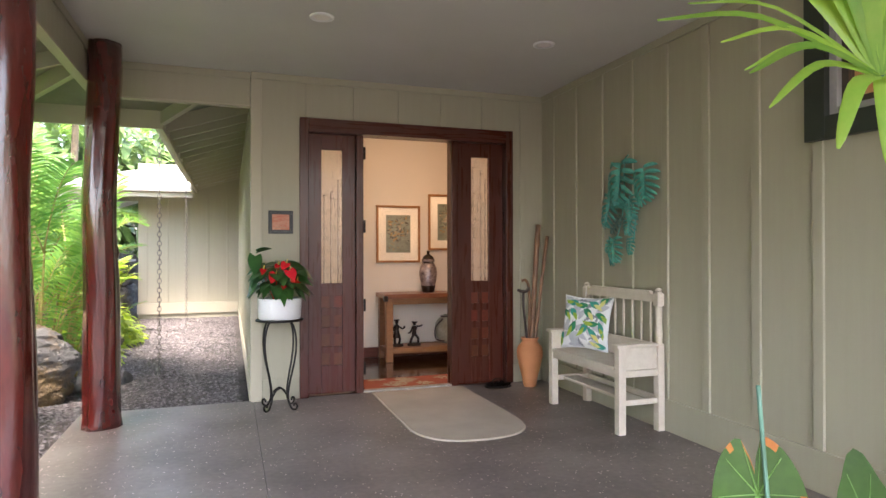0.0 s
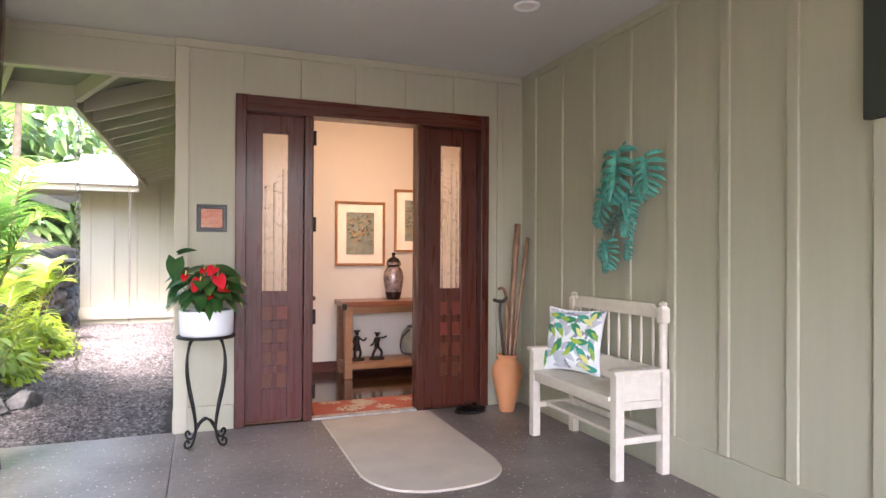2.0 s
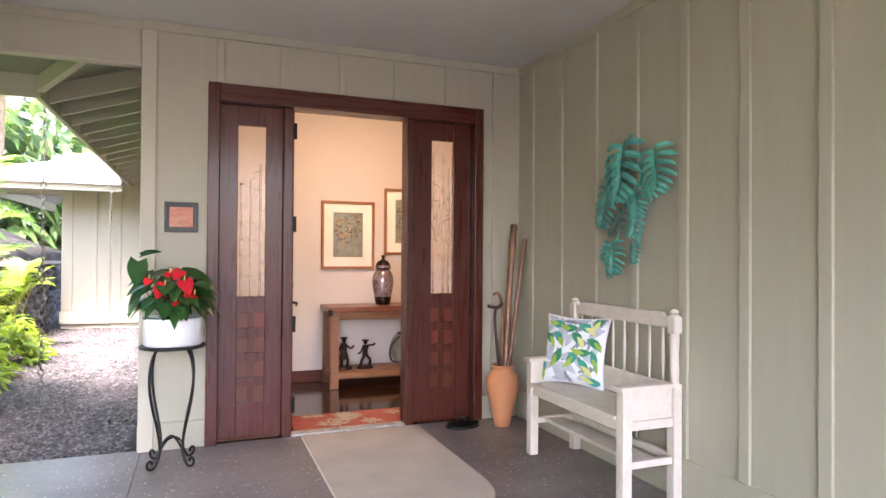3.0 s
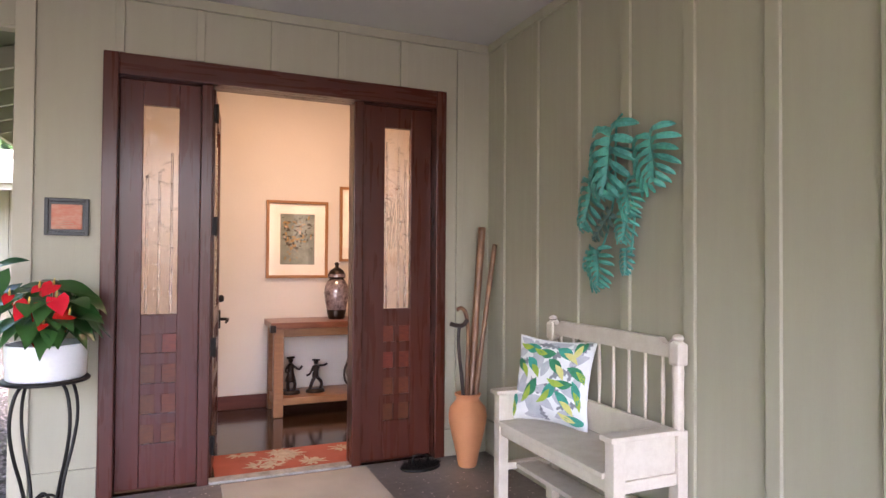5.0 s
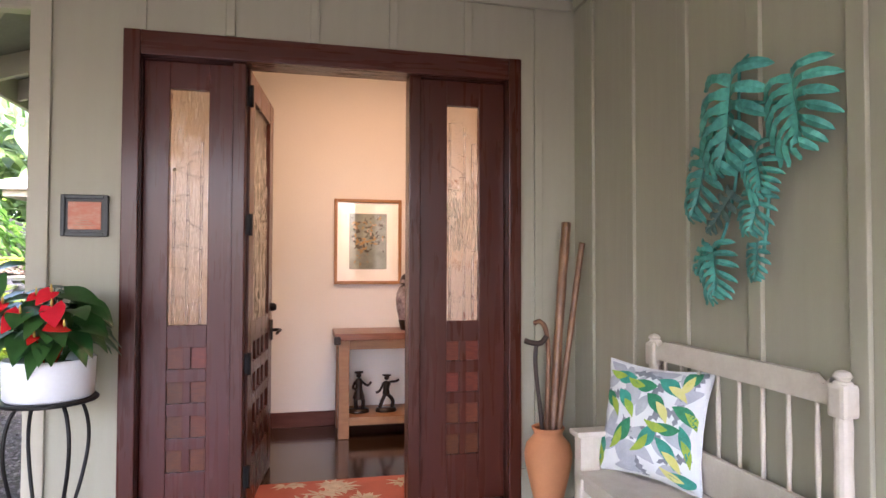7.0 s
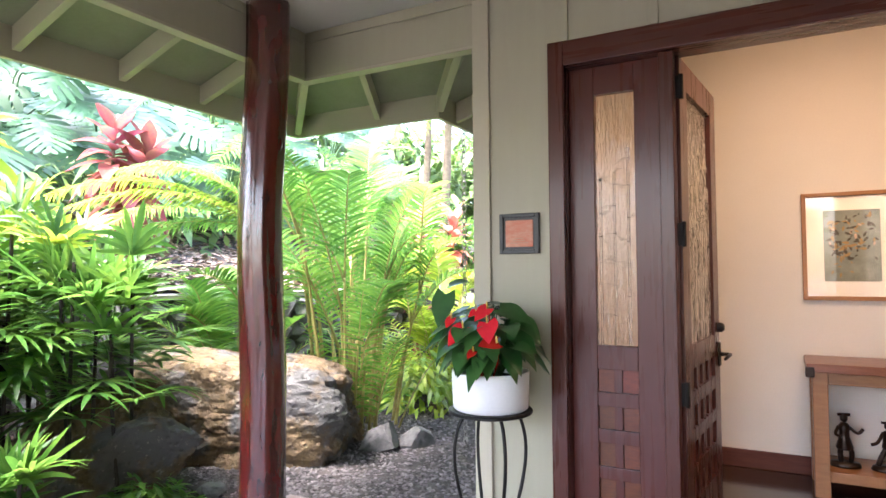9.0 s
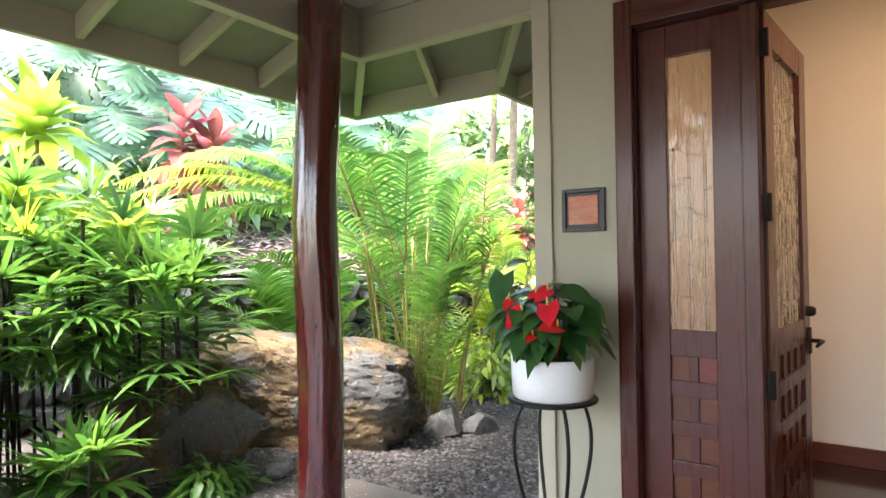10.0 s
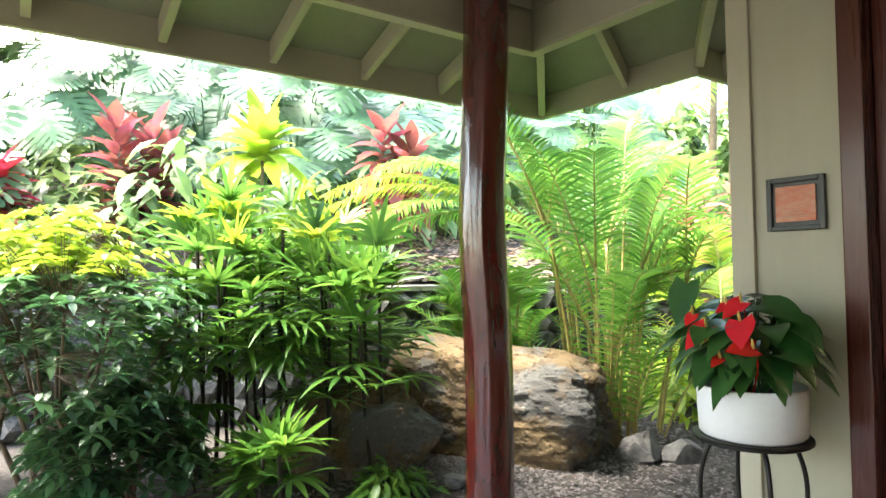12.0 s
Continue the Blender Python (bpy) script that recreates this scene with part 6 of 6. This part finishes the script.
def monstera(x, y, z, tall, count, reach, seed, label):
    random.seed(seed)
    plant = thing("monstera", label, "monstera", x, y, z, group="monstera on the bank")
    for k in range(count):
        stalks, leaves = Acc(), Acc()
        a = random.uniform(-1.9, 1.9) - 0.4
        s = random.random()
        hub = Vector((reach * random.uniform(0.2, 1.0) * math.cos(a), reach * random.uniform(0.3, 1.0) * math.sin(a), tall * (0.25 + 0.75 * s)))
        stalks.tube(curve_points([(0, 0, -0.1), (hub.x * 0.4, hub.y * 0.4, hub.z * 0.8), hub], 6), 0.010, 4)
        d = Vector((math.cos(a) * 0.6 + 0.25, math.sin(a) * 0.7 - 0.1, random.uniform(-0.95, -0.25)))
        ln = random.uniform(0.55, 0.92)
        split_leaf(leaves, hub, d, (0.75, -0.35, 0.7), ln, ln * 0.85, random.uniform(0.05, 0.3), 8, 0.12)
        lf = leaves.put("split_leaf", MONSTERA, plant)
        stalks.put("leaf_stalk", MONSTERA, lf)


for k, (x, y, tall) in enumerate(((-7.4, 3.2, 2.2), (-8.2, 4.6, 2.6), (-7.6, 5.8, 2.3), (-6.9, 6.9, 2.2), (-6.3, 8.0, 2.0), (-8.6, 7.2, 2.4), (-5.6, 9.4, 1.9), (-7.2, 2.0, 2.3), (-9.3, 5.8, 3.0), (-5.2, 11.2, 2.2), (-6.6, 10.0, 2.6))):
    monstera(x, y, hill(x, y), tall, 26, 1.3, 80 + k, "giant monstera with split glossy leaves on the bank")


def leaf_mass(name, count, place, size, mat_now, label, seed, shape=OVAL):
    """Dense far foliage as one mesh of single leaves."""
    rnd2 = random.Random(seed)
    acc = Acc()
    for _ in range(count):
        p, out = place(rnd2)
        d = Vector((out.x + rnd2.uniform(-0.8, 0.8), out.y + rnd2.uniform(-0.8, 0.8), rnd2.uniform(-0.9, 0.5)))
        ln = rnd2.uniform(*size)
        blade(acc, p, d, (rnd2.uniform(-0.3, 0.3), rnd2.uniform(-0.3, 0.3), 1), ln, ln * rnd2.uniform(0.22, 0.42), shape, rnd2.uniform(0.1, 0.5), 0.2)
    return tagged(acc.put(name, mat_now), label, "foliage", "", "stuff")


def mound_place(cx, cy, r, h):
    def place(q):
        a, e = q.uniform(0, 6.28), q.random()
        k = q.uniform(0.6, 1.0) * (1 + 0.25 * math.sin(3 * a + cx))
        x, y = cx + r * k * math.cos(a) * math.sqrt(e), cy + r * k * math.sin(a) * math.sqrt(e)
        return Vector((x, y, hill(x, y) + h * (1 - e) * k + 0.03)), Vector((math.cos(a), math.sin(a), 0.4))
    return place


def bank_place(q):
    x, y = q.uniform(-13, -4.9), q.uniform(-1.0, 16.0)
    lump = 0.9 + 0.8 * noise.noise(Vector((x * 0.7, y * 0.7, 1)))
    return Vector((x, y, hill(x, y) + lump * q.uniform(0.0, 1.0))), Vector((0.8, -0.4, 0.2))


leaf_mass("undergrowth", 14000, bank_place, (0.16, 0.42), FAR_LEAF, "dense mixed undergrowth covering the bank", 5)


def woods_place(q):
    # tall growth on the hill behind the bank and beyond the far wing
    if q.random() < 0.6:
        x, y = q.uniform(-22, -10), q.uniform(-6, 24)
    else:
        x, y = q.uniform(-14, 3), q.uniform(21, 29)
    top = (4.2 if y < 20 else 6.5) + 2.4 * noise.noise(Vector((x * 0.25, y * 0.25, 7))) + 1.2 * noise.noise(Vector((x * 0.8, y * 0.8, 2)))
    return Vector((x, y, hill(x, y) + top * q.random() ** 0.8)), Vector((0.7, -0.6, 0))


leaf_mass("far_woods", 24000, woods_place, (0.4, 1.2), FAR_LEAF, "tall tropical woods behind the house", 15)
leaf_mass("lime_groundcover", 900, mound_place(-1.9, 9.0, 0.75, 0.55), (0.10, 0.24), LIME, "lime green ground cover beside the path", 21, LANCE)
leaf_mass("lime_groundcover", 700, mound_place(-1.75, 10.7, 0.6, 0.5), (0.10, 0.24), LIME, "yellow-green ground cover along the path", 22, LANCE)
leaf_mass("lime_groundcover", 600, mound_place(-3.2, 9.9, 0.9, 0.6), (0.12, 0.28), LIME, "bright ground cover above the stone wall", 23, LANCE)
leaf_mass("groundcover", 700, mound_place(-3.3, 13.2, 1.0, 0.9), (0.12, 0.26), RHAPIS, "dark green shrub beside the far wing", 24)
leaf_mass("groundcover", 420, mound_place(-1.75, 5.35, 0.25, 0.18), (0.05, 0.12), RHAPIS, "low seedlings at the foot of the boulder", 25, LANCE)


def tall_palm(x, y, tall, seed, label):
    random.seed(seed)
    z = hill(x, y)
    palm = thing("palm_tree", label, "palm tree", x, y, z, group="tall palms")
    trunk = Acc()
    trunk.tube(curve_points([(0, 0, -0.2), (0.1, 0, tall * 0.5), (0.15, 0.05, tall)], 10), [0.11 - 0.004 * i for i in range(11)], 10)
    for k in range(13):
        a, el = k * 2.4, random.uniform(0.1, 1.2)
        ribs, leaves = Acc(), Acc()
        frond(leaves, ribs, (0.15, 0.05, tall), (math.cos(a) * math.cos(el), math.sin(a) * math.cos(el), math.sin(el)), random.uniform(1.7, 2.3), random.uniform(0.4, 0.8), 0.5, 0.05, 30)
        fr = leaves.put("frond", ARECA, palm)
        ribs.put("midrib", ARECA_STEM, fr)
    trunk.put("trunk", BARK, palm)


tall_palm(-4.6, 14.5, 3.2, 91, "slender palm with a pale trunk behind the path")
tall_palm(-3.9, 18.5, 3.6, 92, "tall palm beyond the far wing")
tall_palm(-6.5, 17.0, 3.4, 93, "tall palm on the bank")

# ---- plants by the porch entrance ----
ear = thing("elephant_ear", "elephant ear plant with scorched leaf edges in the bed", "elephant ear", 0, 0, 0)


def ear_leaf(hub, tip_way, face, ln, wd, scorch):
    """A broad shield leaf with sunk veins and, where scorched, an orange rim."""
    hub, tip_way, face = Vector(hub), Vector(tip_way).normalized(), Vector(face).normalized()
    side = side_of(tip_way, face)
    face = side.cross(tip_way).normalized()
    body = Acc()
    n, m = 40, 7
    rows = []
    for j in range(m + 1):
        q = j / m
        row = []
        for i in range(n + 1):
            a = -math.pi + 2 * math.pi * i / n
            r = (0.55 + 0.45 * math.cos(a / 2) ** 2) * (1 - 0.62 * math.exp(-((abs(a) - math.pi) / 0.22) ** 2)) * (1 + (0.22 if scorch else 0.5) * math.exp(-(a / 0.35) ** 2))
            x, y = math.cos(a) * r * q, math.sin(a) * r * q
            vein = 0.035 * abs(math.sin(a * 4.5)) * q
            row.append(hub + tip_way * (x * ln) + side * (y * wd) + face * (vein * wd + 0.10 * wd * q * q * (1 - 1.4 * abs(math.cos(a)))))
        rows.append(row)
    grid = [tuple(p) for r in rows for p in r]
    body.v = list(grid)
    run = None
    for j in range(m):
        for i in range(n):
            k = j * (n + 1) + i
            burnt = scorch and j == m - 1 and noise.noise(Vector((i * 0.22, 4.0, 0))) > 0.05
            if not burnt:
                body.f.append((k, k + 1, k + n + 2, k + n + 1))
    leaf_part = body.put("leaf", ALOCASIA, ear)
    for i in range(n + 1):
        burnt = i < n and scorch and noise.noise(Vector((i * 0.22, 4.0, 0))) > 0.05
        if burnt and run is None:
            run = i
        if run is not None and not burnt:
            piece = Acc()
            piece.quad_rows([r[run:i + 1] for r in rows[m - 1:]])
            tagged(piece.put("scorched_rim", ORANGE_EDGE, leaf_part), "orange scorched leaf edge")
            run = None
    for i in range(2, n - 1, 4):
        vein = Acc()
        vein.tube([rows[q][i] + face * 0.002 for q in range(0, m + 1, 1)][:m], [0.003 - 0.0003 * q for q in range(m)], 4)
        vein.put("vein", VEIN, leaf_part)


VEIN = leaf_material("pale_leaf_vein", (0.12, 0.26, 0.06), (0.10, 0.22, 0.05), 0.4, 0.2, 0.05)
ear_leaf((1.51, 1.50, 0.63), (0.10, -0.03, -0.9), (-0.55, -0.75, 0.35), 0.33, 0.165, True)
ear_leaf((2.50, 1.90, 0.24), (-0.12, 0.1, 0.9), (-0.7, -0.7, 0.3), 0.20, 0.13, False)
ear_leaf((2.72, 1.60, 0.44), (0.2, -0.1, -0.8), (-0.6, -0.7, 0.4), 0.28, 0.16, False)
for a, b, r in (((1.62, 1.52, -0.06), (1.515, 1.505, 0.64), 0.009), ((1.60, 1.46, -0.06), (1.492, 1.478, 0.955), 0.0065), ((2.55, 1.65, -0.06), (2.50, 1.89, 0.24), 0.011), ((2.62, 1.5, -0.06), (2.72, 1.60, 0.44), 0.011)):
    part("stalk", tube(bmesh.new(), curve_points([a, ((a[0] + b[0]) / 2 - 0.01, (a[1] + b[1]) / 2, (a[2] + b[2]) / 2), b], 8), [r * 1.3] * 4 + [r] * 5, 8), TEAL_STALK, ear, smooth=True)

random.seed(5)
near_palm = thing("fan_palm", "bright green fan palm leaf hanging by the porch window", "palm", 2.36, 1.47, -0.05)
cane = Acc()
FAN_LEAF = leaf_material("bright_fan_leaf", (0.19, 0.36, 0.045), (0.28, 0.40, 0.06), 0.4)
cane.tube(curve_points([(0, 0, 0), (0.02, 0.02, 0.9), (-0.05, 0.08, 1.6), (-0.17, 0.15, 2.0)], 14), 0.016, 8)
hub = Vector((-0.17, 0.15, 2.0))
for tip, w in (((-1.00, 0.28, 2.14), 0.035), ((-0.74, 0.16, 1.96), 0.045), ((-0.70, 0.22, 1.99), 0.025), ((-0.78, 0.24, 2.08), 0.03), ((-0.64, 0.18, 1.86), 0.04), ((-0.46, 0.08, 1.72), 0.06), ((-0.30, 0.03, 1.66), 0.06), ((-0.55, 0.30, 2.35), 0.07), ((-0.45, 0.20, 2.30), 0.06), ((-0.22, 0.12, 2.45), 0.07), ((-0.35, 0.25, 2.42), 0.08), ((0.1, 0.2, 2.4), 0.07), ((0.3, 0.1, 2.0), 0.07), ((-0.42, 0.06, 2.50), 0.06), ((-0.33, 0.00, 2.52), 0.07), ((-0.27, -0.06, 2.5), 0.05), ((-0.50, 0.14, 2.44), 0.05), ((-0.12, 0.02, 2.52), 0.08), ((-0.06, -0.05, 2.45), 0.06), ((-0.24, -0.04, 1.70), 0.045), ((-0.10, -0.05, 1.68), 0.06), ((-0.86, 0.30, 2.22), 0.02)):
    tip = Vector(tip)
    mid = hub.lerp(tip, 0.55) + Vector((0, 0, 0.10))
    pts = curve_points([hub, mid, tip], 10)
    rows = []
    for i, p in enumerate(pts):
        t = (pts[min(i + 1, 10)] - pts[max(i - 1, 0)]).normalized()
        sd = side_of(t, Vector((-0.6, -0.6, 0.5)))
        nn = sd.cross(t)
        hw = w * 0.5 * math.sin(math.pi * (0.10 + 0.88 * i / 10)) ** 0.7
        rows.append((p - sd * hw, p - sd * hw * 0.5 + nn * 0.004, p, p + sd * hw * 0.5 + nn * 0.004, p + sd * hw))
    finger = Acc()
    finger.quad_rows(rows)
    finger.put("leaf_finger", FAN_LEAF, near_palm)
cane.put("cane", TEAL_STALK, near_palm)


# ---- rain chains ----
def rain_chain(x, y, top, label):
    chain = thing("rain_chain", label, "rain chain", x, y, -0.05, group="rain chains")
    ln = 0.052
    bm = bmesh.new()
    tube(bm, [Vector((0.020 * math.cos(a), 0, ln / 2 * 1.25 * math.sin(a))) for a in (k * math.pi / 7 for k in range(15))], 0.0045, 5, False)
    me = bpy.data.meshes.new("link")
    bm.to_mesh(me)
    bm.free()
    me.materials.append(STEEL_CHAIN)
    n = int((top + 0.05) / ln)
    for k in range(n):
        ob = new("link", me)
        ob.matrix_world = pose(0, 0, 0.03 + ln * (k + 0.1), 0, 0, 90 * (k % 2))
        ob.parent = chain


rain_chain(-0.69, 7.62, 2.70, "metal rain chain hanging from the eave gutter to the gravel")
rain_chain(-0.69, 12.1, 2.70, "second metal rain chain further along the path")
